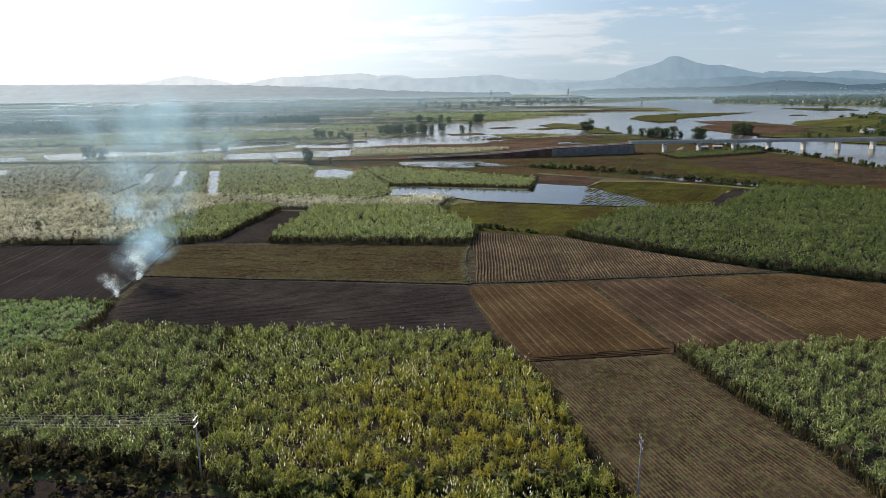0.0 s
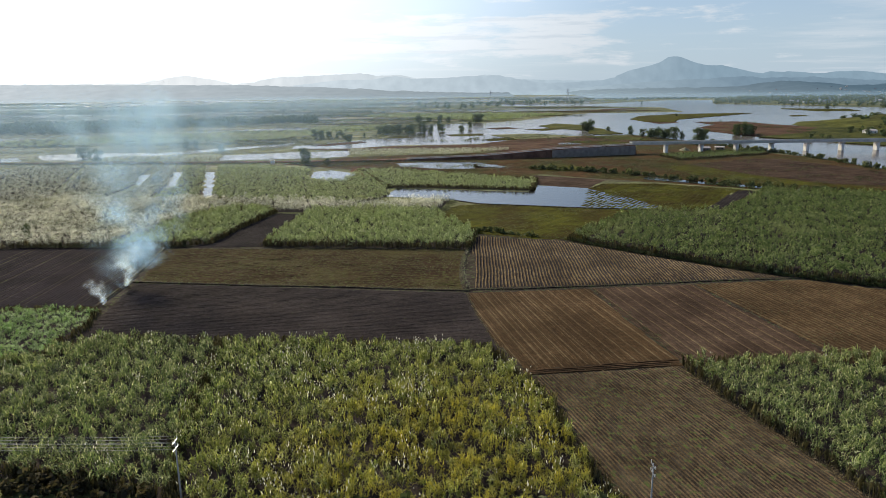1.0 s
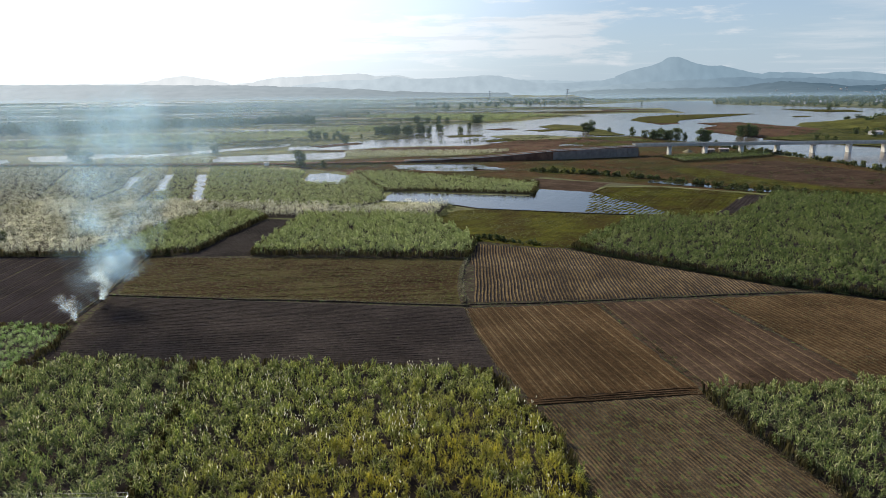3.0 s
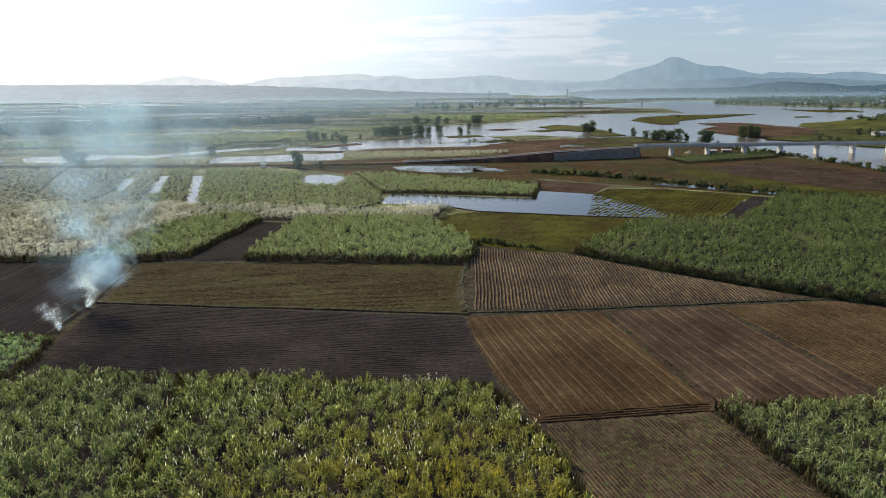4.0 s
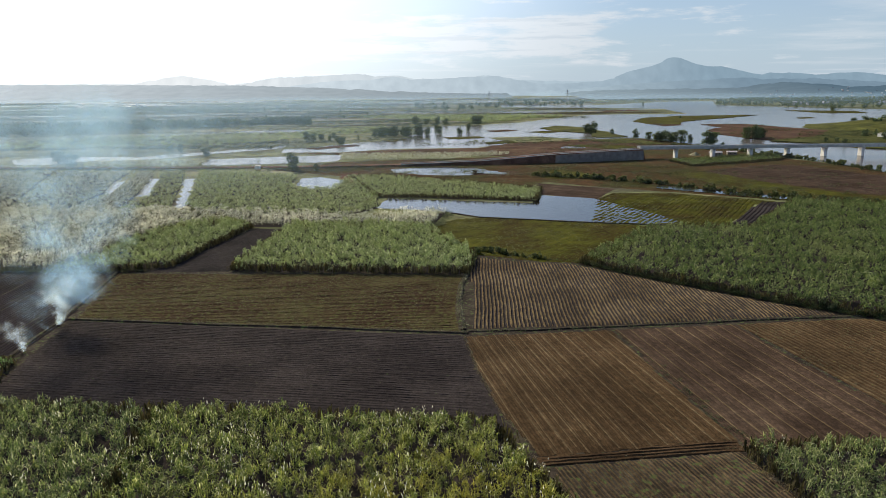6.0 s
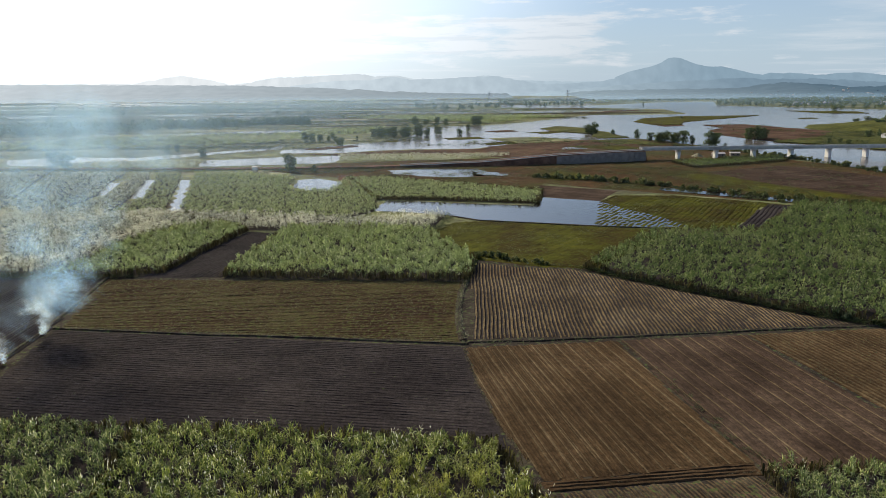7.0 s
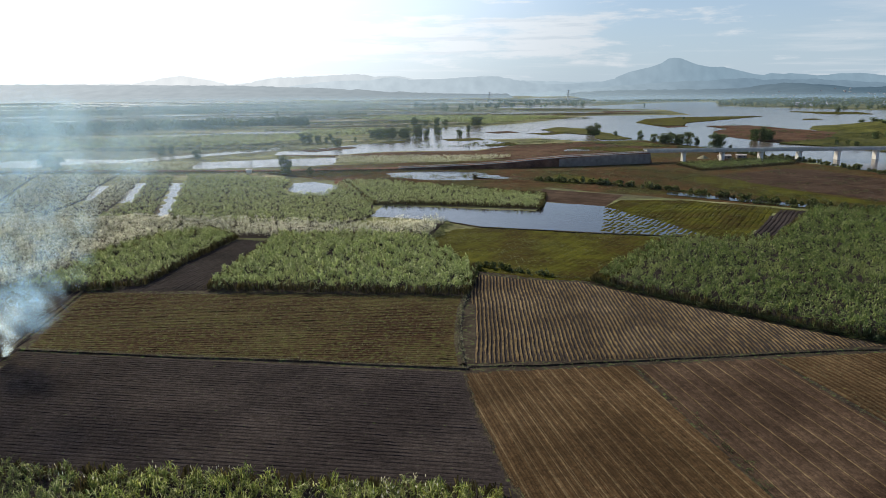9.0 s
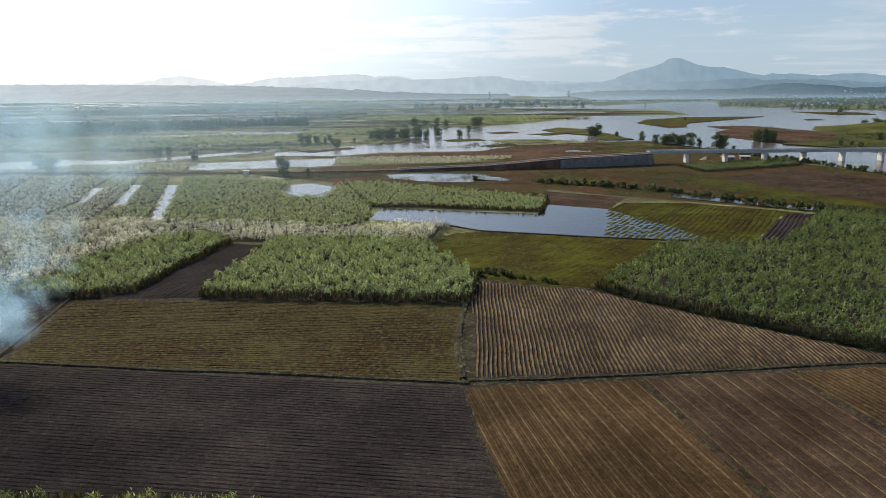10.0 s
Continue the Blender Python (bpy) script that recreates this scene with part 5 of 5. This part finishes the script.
def woods(points, size, label, seed, name="woods", category="woods", leaf=None):
    """A far belt of trees as one mass of leaves."""
    rr = np.random.default_rng(seed)
    V, Q = [], []
    for x, y, h in points:
        n = 38
        c = rr.normal(0, 1, (n, 3))
        c /= np.linalg.norm(c, axis=1)[:, None]
        c *= rr.uniform(0.4, 1, (n, 1)) * (h * 0.45, h * 0.45, h * 0.48)
        c += (x, y, h * 0.5)
        for q in c:
            u = rr.normal(0, 1, 3)
            u /= np.linalg.norm(u)
            w = np.cross(u, rr.normal(0, 1, 3))
            w /= np.linalg.norm(w)
            s_ = h * size * rr.uniform(0.6, 1.3)
            o = len(V)
            for a, b in ((-1, 0), (0, -0.8), (1, 0), (0, 0.8)):
                V.append(q + u * a * s_ + w * b * s_)
            Q.append((o, o + 1, o + 2, o + 3))
    return tagged(new(name, np_mesh(name, np.array(V), np.array(Q), leaf or M_TREE)), label, category, "", "stuff")


def belt(poly, n, lo, hi, seed):
    rr = np.random.default_rng(seed)
    poly = np.array(poly, float)
    x = rr.uniform(poly[:, 0].min(), poly[:, 0].max(), n * 12)
    y = rr.uniform(poly[:, 1].min(), poly[:, 1].max(), n * 12)
    k = np.where(inside(poly, x, y))[0][:n]
    return [(x[i], y[i], rr.uniform(lo, hi)) for i in k]


def hedge(line, gap, side, lo, hi, label, seed):
    """A row of bushes of uneven height with gaps."""
    rr = np.random.default_rng(seed)
    pts = []
    for a, b in zip(line, line[1:]):
        for k in range(max(1, int(math.hypot(b[0] - a[0], b[1] - a[1]) / gap))):
            t = rr.random()
            h = lo + (hi - lo) * rr.random() ** 2.2
            pts.append((a[0] + (b[0] - a[0]) * t + rr.normal(0, side), a[1] + (b[1] - a[1]) * t + rr.normal(0, side), h))
    return woods(pts, 0.2, label, seed, "hedge", "hedge", M_HEDGE)


hedge([(60, 472), (98, 452), (122, 432)], 0.8, 1.6, 1.0, 4.6, "dark leafy bushes along the channel", 41)
hedge([(122, 434), (146, 406), (180, 373), (226, 338)], 0.6, 1.2, 0.8, 3.2, "dark leafy hedge along the channel", 42)
hedge([(150, 386), (175, 363), (222, 333)], 0.8, 0.8, 0.7, 2.2, "low dark hedge above the rows", 43)
hedge([(236, 640), (262, 612), (272, 575), (284, 520), (290, 440), (296, 405)], 1.1, 2.0, 1.2, 4.4, "dark bushes along the river's edge", 44)
hedge([(10, 243), (13, 262), (16, 268), (25, 262), (36, 255)], 0.7, 0.9, 0.8, 2.6, "dark brush at the field corner", 45)
hedge([(96, 205), (104, 198), (118, 190), (150, 173)], 0.8, 0.7, 1.0, 3.0, "dark brush along the cane's edge", 46)
hedge([(-30, 86), (-15, 84), (5, 83.5), (22, 84)], 0.5, 0.9, 1.6, 3.6, "dark leafy brush before the cane", 47)
# Scrub runs on over the road, standing in for the shade that lies there.
woods(belt([(-125, 80), (-70, 79), (-34, 80), (-33, 84), (-40, 91), (-61, 96.5), (-83, 98.5), (-125, 103)], 420, 1.2, 3.0, 48), 0.17, "dark brown dry scrub bushes beside and over the road", 48, "scrub", "scrub", M_SCRUB)
woods(belt([(-720, 935), (-540, 929), (-482, 963), (-430, 1040), (-470, 1075), (-566, 1060), (-760, 1020)], 250, 7, 17, 1), 0.13, "dark belt of trees across the plain", 1)
woods(belt([(-440, 1040), (-349, 1084), (-297, 1120), (-236, 1139), (-198, 1110), (-218, 1190), (-362, 1170), (-470, 1120)], 190, 7, 16, 2), 0.13, "dark belt of trees across the plain", 2)
woods(belt([(-1500, 1250), (-100, 1250), (0, 2600), (-2000, 2600)], 260, 4, 9, 3), 0.15, "scattered far trees on the plain", 3)
woods(belt([(796, 1984), (819, 1903), (916, 1676), (981, 1502), (1142, 1349), (1570, 1859), (1408, 2160), (1335, 2447), (1172, 2728), (961, 2396)], 620, 6, 12, 4), 0.15, "far wooded shore beyond the river", 4)
woods(belt([(480, 830), (560, 940), (700, 1060), (900, 1130), (560, 700), (450, 700)], 70, 4, 9, 5), 0.16, "dark trees on the far bank", 5)
woods(belt([(1000, 2250), (1650, 1800), (1960, 2650), (1180, 2720)], 650, 7, 12, 8), 0.17, "far woods round the village houses", 8)
woods(belt([(300, 2700), (1000, 2560), (1180, 2720), (600, 2800), (200, 3200)], 330, 5, 9, 9), 0.2, "low dark woods along the far shore", 9)
woods(belt([(-20, 1700), (500, 2150), (400, 2600), (-100, 2300)], 60, 8, 16, 6), 0.18, "scattered far trees by the water", 6)

# ---------- smoke ----------


def smoke_material(name, colour, thick, grain):
    """Lit smoke: each wisp thins out towards its edge and in shreds."""
    m = bpy.data.materials.new(name)
    m.use_nodes = True
    n, l = m.node_tree.nodes, m.node_tree.links
    n.remove(n["Principled BSDF"])
    uv = n.new("ShaderNodeUVMap")
    d = n.new("ShaderNodeVectorMath")
    d.operation = "DISTANCE"
    d.inputs[1].default_value = (0.5, 0.5, 0)
    l.new(uv.outputs[0], d.inputs[0])
    fall = n.new("ShaderNodeMapRange")
    fall.interpolation_type = "SMOOTHERSTEP"
    fall.inputs["From Min"].default_value, fall.inputs["From Max"].default_value = 0.5, 0.0
    fall.inputs["To Max"].default_value = thick
    l.new(d.outputs["Value"], fall.inputs[0])
    shred = ramp(n, l, noise_fac(n, l, grain, 6), [(0.3, (0.1, 0.1, 0.1)), (0.7, (1.3, 1.3, 1.3))])
    mu = n.new("ShaderNodeMath")
    mu.operation = "MULTIPLY"
    l.new(fall.outputs[0], mu.inputs[0])
    l.new(shred, mu.inputs[1])
    df, tl, tp = n.new("ShaderNodeBsdfDiffuse"), n.new("ShaderNodeBsdfTranslucent"), n.new("ShaderNodeBsdfTransparent")
    df.inputs[0].default_value = tl.inputs[0].default_value = (*colour, 1)
    h, o = n.new("ShaderNodeMixShader"), n.new("ShaderNodeMixShader")
    h.inputs[0].default_value = 0.9
    l.new(df.outputs[0], h.inputs[1])
    l.new(tl.outputs[0], h.inputs[2])
    l.new(mu.outputs[0], o.inputs[0])
    l.new(tp.outputs[0], o.inputs[1])
    l.new(h.outputs[0], o.inputs[2])
    l.new(o.outputs[0], n["Material Output"].inputs[0])
    return m


def wisps(name, places, mat, seed, squash=1.0, upright=0.5, curl=1.0):
    """Curled shreds of smoke; places hold (x, y, z, radius)."""
    rr = np.random.default_rng(seed)
    k = 7
    g = np.linspace(-1, 1, k)
    a, b = np.meshgrid(g, g)
    V, Q, U = [], [], []
    ii = np.arange(k * k).reshape(k, k)
    q0 = np.stack([ii[:-1, :-1], ii[:-1, 1:], ii[1:, 1:], ii[1:, :-1]], -1).reshape(-1, 4)
    for x, y, z, rad in places:
        turn = rr.uniform(-0.9, 0.9)
        tip = rr.normal(0, upright)
        c = curl * (0.35 * (a * a + b * b) * rr.choice((-1, 1)) + 0.12 * np.sin(3 * a + rr.uniform(0, 6)))
        px, pz, py = a * rr.uniform(0.7, 1.2), b * rr.uniform(0.7, 1.3) * np.cos(tip) - c * np.sin(tip), c * np.cos(tip) + b * np.sin(tip)
        X = px * math.cos(turn) - py * math.sin(turn)
        Y = px * math.sin(turn) + py * math.cos(turn)
        Q.append(q0 + len(V) * k * k)
        V.append(np.stack([x + rad * X, y + rad * Y, z + rad * squash * pz], -1).reshape(-1, 3))
        U.append(np.stack([(a + 1) / 2, (b + 1) / 2], -1).reshape(-1, 2))
    Q = np.concatenate(Q)
    me = np_mesh(name, np.concatenate(V), Q, mat, True)
    lay = me.uv_layers.new(name="UVMap")
    lay.data.foreach_set("uv", np.concatenate(U)[Q.ravel()].astype(np.float32).ravel())
    return me


M_SMOKE = smoke_material("dense_smoke", (0.76, 0.92, 1.0), 0.13, 0.5)
M_VEIL = smoke_material("thin_smoke", (0.5, 0.77, 1.0), 0.1, 0.14)
M_WISP = smoke_material("blue_wisp", (0.74, 0.88, 1.0), 0.17, 0.3)


def plume(x0, y0, size, seed, label, lean=0.0):
    rr = np.random.default_rng(seed)
    core, veil = [], []
    for i in range(int(230 * size) + 10):
        t = rr.random() ** 1.7
        wide = (0.4 + 5.0 * t) * size
        core.append((x0 + (lean * t + 5.5 * t * t + 0.9 * math.sin(7 * t)) * size + rr.normal(0, wide * 0.45), y0 + rr.normal(0, wide * 0.6), 0.4 + 12 * t * size + rr.normal(0, 0.4), (0.8 + 2.2 * t) * rr.uniform(0.5, 1.3) * size ** 0.5))
    for i in range(int(240 * size) if size > 0.6 else 16):
        t = rr.random() ** 1.7
        wide = (2.6 + 10.0 * t) * size
        veil.append((x0 + (4 - 3 * t) * size + rr.normal(0, wide), y0 + 22 * t + rr.normal(0, wide), (7 + 44 * t) * size, (2.5 + 6 * t) * rr.uniform(0.8, 1.6) * size ** 0.5))
    th = tagged(new("smoke_plume"), label, "smoke")
    part("smoke_core", wisps("smoke_core", core, M_SMOKE if size > 0.6 else M_WISP, seed), th, "dense white smoke near the fire")
    part("smoke_veil", wisps("smoke_veil", veil, M_VEIL, seed + 1), th, "thin bluish rising smoke")
    return th


plume(-93.2, 196.0, 1.0, 31, "white smoke rising from burning field straw")
plume(-91.2, 178.8, 0.45, 33, "small puff of smoke over the burning bund", -10.0)
# Two added translucent sheets imitate distance haze; they are not part of the plumes.
M_HAZE = bpy.data.materials.new("air_haze_sheet")
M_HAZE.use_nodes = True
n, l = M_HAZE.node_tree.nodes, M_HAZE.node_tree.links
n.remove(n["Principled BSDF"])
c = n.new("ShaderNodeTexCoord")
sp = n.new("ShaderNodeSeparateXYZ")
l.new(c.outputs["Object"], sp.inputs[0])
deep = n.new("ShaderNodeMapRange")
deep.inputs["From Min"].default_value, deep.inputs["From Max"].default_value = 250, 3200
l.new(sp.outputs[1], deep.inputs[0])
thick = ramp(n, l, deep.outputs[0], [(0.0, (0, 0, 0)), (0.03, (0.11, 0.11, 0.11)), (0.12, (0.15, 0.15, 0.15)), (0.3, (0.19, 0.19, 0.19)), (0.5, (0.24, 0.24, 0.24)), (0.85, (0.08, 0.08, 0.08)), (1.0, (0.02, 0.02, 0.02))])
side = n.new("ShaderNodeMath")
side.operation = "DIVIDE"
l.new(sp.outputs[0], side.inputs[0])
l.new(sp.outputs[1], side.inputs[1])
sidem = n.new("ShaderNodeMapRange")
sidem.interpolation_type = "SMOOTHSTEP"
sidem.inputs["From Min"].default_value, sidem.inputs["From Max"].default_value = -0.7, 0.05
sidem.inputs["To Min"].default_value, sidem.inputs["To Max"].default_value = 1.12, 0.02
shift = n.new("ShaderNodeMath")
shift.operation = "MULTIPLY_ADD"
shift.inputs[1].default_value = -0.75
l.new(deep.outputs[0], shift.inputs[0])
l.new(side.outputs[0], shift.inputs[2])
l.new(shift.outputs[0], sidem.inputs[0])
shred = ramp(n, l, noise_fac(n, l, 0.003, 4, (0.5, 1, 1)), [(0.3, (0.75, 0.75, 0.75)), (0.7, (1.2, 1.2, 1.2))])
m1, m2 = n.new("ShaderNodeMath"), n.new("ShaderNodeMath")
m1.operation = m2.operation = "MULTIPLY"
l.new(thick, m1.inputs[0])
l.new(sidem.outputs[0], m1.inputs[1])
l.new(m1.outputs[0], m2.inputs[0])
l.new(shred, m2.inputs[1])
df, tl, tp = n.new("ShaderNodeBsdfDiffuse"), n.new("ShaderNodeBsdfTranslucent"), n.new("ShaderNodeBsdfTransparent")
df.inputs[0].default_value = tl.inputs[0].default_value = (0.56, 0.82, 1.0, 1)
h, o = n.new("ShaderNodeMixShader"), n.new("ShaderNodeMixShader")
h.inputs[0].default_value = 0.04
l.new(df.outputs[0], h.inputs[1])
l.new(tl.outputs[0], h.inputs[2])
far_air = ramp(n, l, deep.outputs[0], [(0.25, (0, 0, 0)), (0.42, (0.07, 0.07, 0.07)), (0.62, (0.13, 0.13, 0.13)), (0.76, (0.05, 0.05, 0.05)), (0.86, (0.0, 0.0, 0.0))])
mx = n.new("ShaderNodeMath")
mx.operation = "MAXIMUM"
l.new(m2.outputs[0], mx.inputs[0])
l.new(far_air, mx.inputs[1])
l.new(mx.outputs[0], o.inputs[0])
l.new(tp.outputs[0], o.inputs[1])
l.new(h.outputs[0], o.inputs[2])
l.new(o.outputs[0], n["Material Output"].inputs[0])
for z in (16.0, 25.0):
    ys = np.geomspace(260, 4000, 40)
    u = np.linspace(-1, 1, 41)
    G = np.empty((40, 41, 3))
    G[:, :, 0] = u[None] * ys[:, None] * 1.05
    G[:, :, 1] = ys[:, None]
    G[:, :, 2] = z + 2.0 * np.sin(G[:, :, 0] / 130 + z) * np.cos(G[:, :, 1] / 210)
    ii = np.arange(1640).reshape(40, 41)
    tagged(new("air_haze_sheet", np_mesh("air_haze_sheet", G.reshape(-1, 3), np.stack([ii[:-1, :-1], ii[:-1, 1:], ii[1:, 1:], ii[1:, :-1]], -1).reshape(-1, 4), M_HAZE, True)), "translucent bluish sheet added to imitate distance haze", "haze", "", "stuff")


LOW = [clump(9, 2.2, 2.4, 0.9, 1, 140 + i, 0.5) for i in range(4)]
r = random.Random(9)
for i in range(150):
    y = 700 * (3300 / 700) ** r.random()
    x = r.uniform(-0.72, 0.12) * y
    if inside(RIVER, np.array([x]), np.array([y]))[0]:
        continue
    run, tilt = r.uniform(0.08, 0.3) * y, r.uniform(-0.1, 0.14)
    weeds([(x - run / 2, y - tilt * run / 2), (x + run / 2, y + tilt * run / 2)], 0.004 * y, 1.5, 0.7 + y / 1600, M_SHADE, "dark far hedgerow between flood plain fields", "hedgerow", LOW)


def mound(name, x, y, rx, ry, h, mat, label):
    g = np.linspace(-1, 1, 25)
    a, b = np.meshgrid(g, g)
    d = np.clip(1 - np.hypot(a, b), 0, 1)
    z = h * d ** 1.2 + h * 0.12 * height_noise(a.ravel(), b.ravel(), 0.3).reshape(a.shape) * (d > 0) - 0.3
    ii = np.arange(625).reshape(25, 25)
    V = np.stack([x + rx * a, y + ry * b, z], -1).reshape(-1, 3)
    return tagged(new(name, np_mesh(name, V, np.stack([ii[:-1, :-1], ii[:-1, 1:], ii[1:, 1:], ii[1:, :-1]], -1).reshape(-1, 4), mat, True)), label, "hill", "", "structure")


mound("river_hill", 575, 890, 105, 130, 15, M_GRASS, "low green hill with trees above the river")
mound("sand_heap", 212, 590, 6, 5, 3.2, M_STRAWFIELD, "heap of pale sand beside the bridge")


def house(x, y, w, d, h, turn, z=0.0, label="small white village house with a tin roof"):
    th = tagged(new("house"), label, "house", "village houses")
    th.matrix_basis = pose(x, y, z, 0, 0, turn)
    bm = bmesh.new()
    box(bm, -w / 2, w / 2, -d / 2, d / 2, -3, h)
    part("wall", bm_mesh("wall", bm, M_FARWALL if y > 1500 else M_DARKWALL if "shed" in label else M_WALL), th)
    bm = bmesh.new()
    box(bm, -w / 2 - 0.4, w / 2 + 0.4, -d / 2 - 0.4, d / 2 + 0.4, h, h + w * 0.12)
    for v in bm.verts:
        if v.co.z > h + 0.1:
            v.co.y *= 0.06
    part("roof", bm_mesh("roof", bm, M_ROOF), th)
    for k in (-0.25, 0.25):
        bm = bmesh.new()
        box(bm, k * w - 0.6, k * w + 0.6, -d / 2 - 0.06, -d / 2 + 0.1, h * 0.35, h * 0.75)
        part("window", bm_mesh("window", bm, M_GLASS), th)
    return th


house(470, 745, 12, 8, 4, 10, 0.0, "white house with a pale roof on the bank")
house(488, 738, 9, 7, 3.5, -20, 0.0, "white house with a pale roof on the bank")
house(228, 588, 9, 5, 2.2, 5, 0.0, "low shed beside the bridge")
house(243, 592, 7, 5, 2.2, -8, 0.0, "low shed beside the bridge")
r = random.Random(3)
for i in range(46):
    y = r.uniform(1850, 2700)
    house(y * r.uniform(0.5, 0.68), y, r.uniform(6, 10), r.uniform(6, 9), r.uniform(3, 5), r.uniform(-40, 40))
for i in range(12):
    y = r.uniform(2300, 2900)
    house(y * r.uniform(-0.58, -0.42), y, r.uniform(10, 18), r.uniform(8, 12), r.uniform(4, 6), r.uniform(-40, 40))


def palm(x, y, h):
    th = tagged(new("palm_tree"), "tall slim palm tree standing above the bushes", "palm tree")
    th.location = (x, y, 0)
    bm = bmesh.new()
    bmesh.ops.create_cone(bm, segments=8, radius1=0.32, radius2=0.16, depth=h, matrix=Matrix.Translation((0, 0, h / 2)))
    part("trunk", bm_mesh("trunk", bm, M_BARK), th)
    V, Q = clump(70, 2.6, 2.6, 0.3, 3, 400, 0.7)
    V[:, 2] = V[:, 2] * 0.9 + h - 1.4
    part("crown", np_mesh("crown", V, Q, M_TREE), th)
    return th


palm(-203, 636, 16.5)

weeds([(-380, 545), (-230, 528), (-115, 506)], 2.2, 3.0, 1.6, M_SHADE, "dark brush below the road embankment", "brush", BUSH)
weeds([(-112, 520), (-70, 505), (-36, 520)], 2.0, 3.0, 1.5, M_SHADE, "dark brush below the road embankment", "brush", BUSH)
weeds([(-20, 528), (50, 540), (95, 538)], 2.0, 1.5, 0.7, M_SCRUB, "dry brush at the embankment's foot", "brush", BUSH)
weeds([(110, 640), (150, 690), (200, 720), (260, 650)], 2.2, 5.0, 1.6, M_SHADE, "dark brush along the river bank", "brush", BUSH)
weeds([(100, 800), (150, 785), (215, 770)], 2.5, 4.0, 1.6, M_SHADE, "dark brush along the river bank", "brush", BUSH)
weeds([(-140, 690), (-60, 770), (-40, 830)], 3.0, 4.0, 1.4, M_SHADE, "dark brush along the river bank", "brush", BUSH)
weeds([(-350, 640), (-200, 690), (-150, 740)], 3.0, 4.0, 1.2, M_SHADE, "dark brush along the backwater", "brush", BUSH)
woods(belt([(520, 800), (620, 800), (720, 1000), (590, 960), (540, 880)], 110, 10, 16, 15), 0.15, "dense dark trees on the river hill", 15)

HILL_X = [652, 830, 1008, 1245, 1542, 1688, 1835, 1984, 2135, 2312, 2488]
HILL_H = [20, 35, 36, 38, 37, 58, 65, 54, 38, 44, 53]
r = random.Random(12)
for i in range(34):
    y = r.uniform(2800, 3450)
    x = y * r.uniform(0.44, 0.67)
    t = (y - 2700) / 900
    z = float(np.interp(x, HILL_X, HILL_H)) * t ** 1.3 - 3 * (1 - t)
    house(x, y, r.uniform(5, 9), r.uniform(5, 8), r.uniform(2.5, 4), r.uniform(-40, 40), z, "pale house among trees on the far hills")

hut = tagged(new("field_hut"), "small white hut on stilts beside the embankment", "hut")
hut.location = (-128, 516, 0)
bm = bmesh.new()
box(bm, -1.6, 1.6, -1.3, 1.3, 1.4, 3.6)
part("wall", bm_mesh("wall", bm, M_WALL), hut)
bm = bmesh.new()
box(bm, -2.0, 2.0, -1.7, 1.7, 3.6, 3.85)
part("roof", bm_mesh("roof", bm, M_ROOF), hut)
for dx in (-1.4, 1.4):
    for dy in (-1.1, 1.1):
        bm = bmesh.new()
        box(bm, dx - 0.1, dx + 0.1, dy - 0.1, dy + 0.1, -0.2, 1.4)
        part("stilt", bm_mesh("stilt", bm, M_BARK), hut)


def pylon(x, y, h):
    th = tagged(new("pylon"), "grey steel lattice power pylon far off on the plain", "pylon", "pylons")
    th.location = (x, y, 0)
    bm = bmesh.new()

    def bar_(a, b, rad):
        a, b = Vector(a), Vector(b)
        q = (b - a).to_track_quat("Z", "Y").to_matrix().to_4x4()
        bmesh.ops.create_cone(bm, segments=5, radius1=rad, radius2=rad, depth=(b - a).length, matrix=Matrix.Translation((a + b) / 2) @ q)

    for sx in (-1, 1):
        for sy in (-1, 1):
            bar_((sx * h * 0.09, sy * h * 0.09, 0), (sx * 0.8, sy * 0.8, h), 0.3)
    for k in range(8):
        z0, z1 = h * k / 8, h * (k + 1) / 8
        w0, w1 = h * 0.09 * (1 - k / 8) + 0.8 * k / 8, h * 0.09 * (1 - (k + 1) / 8) + 0.8 * (k + 1) / 8
        for sy in (-1, 1):
            bar_((-w0, sy * w0, z0), (w1, sy * w1, z1), 0.18)
            bar_((w0, sy * w0, z0), (-w1, sy * w1, z1), 0.18)
    part("mast", bm_mesh("mast", bm, M_STEEL), th)
    for z in (0.72, 0.84, 0.96):
        bm = bmesh.new()
        box(bm, -h * 0.14, h * 0.14, -0.4, 0.4, h * z - 0.4, h * z + 0.4)
        part("crossarm", bm_mesh("crossarm", bm, M_STEEL), th)
    return th


pylon(455, 2450, 46)
pylon(190, 2600, 42)
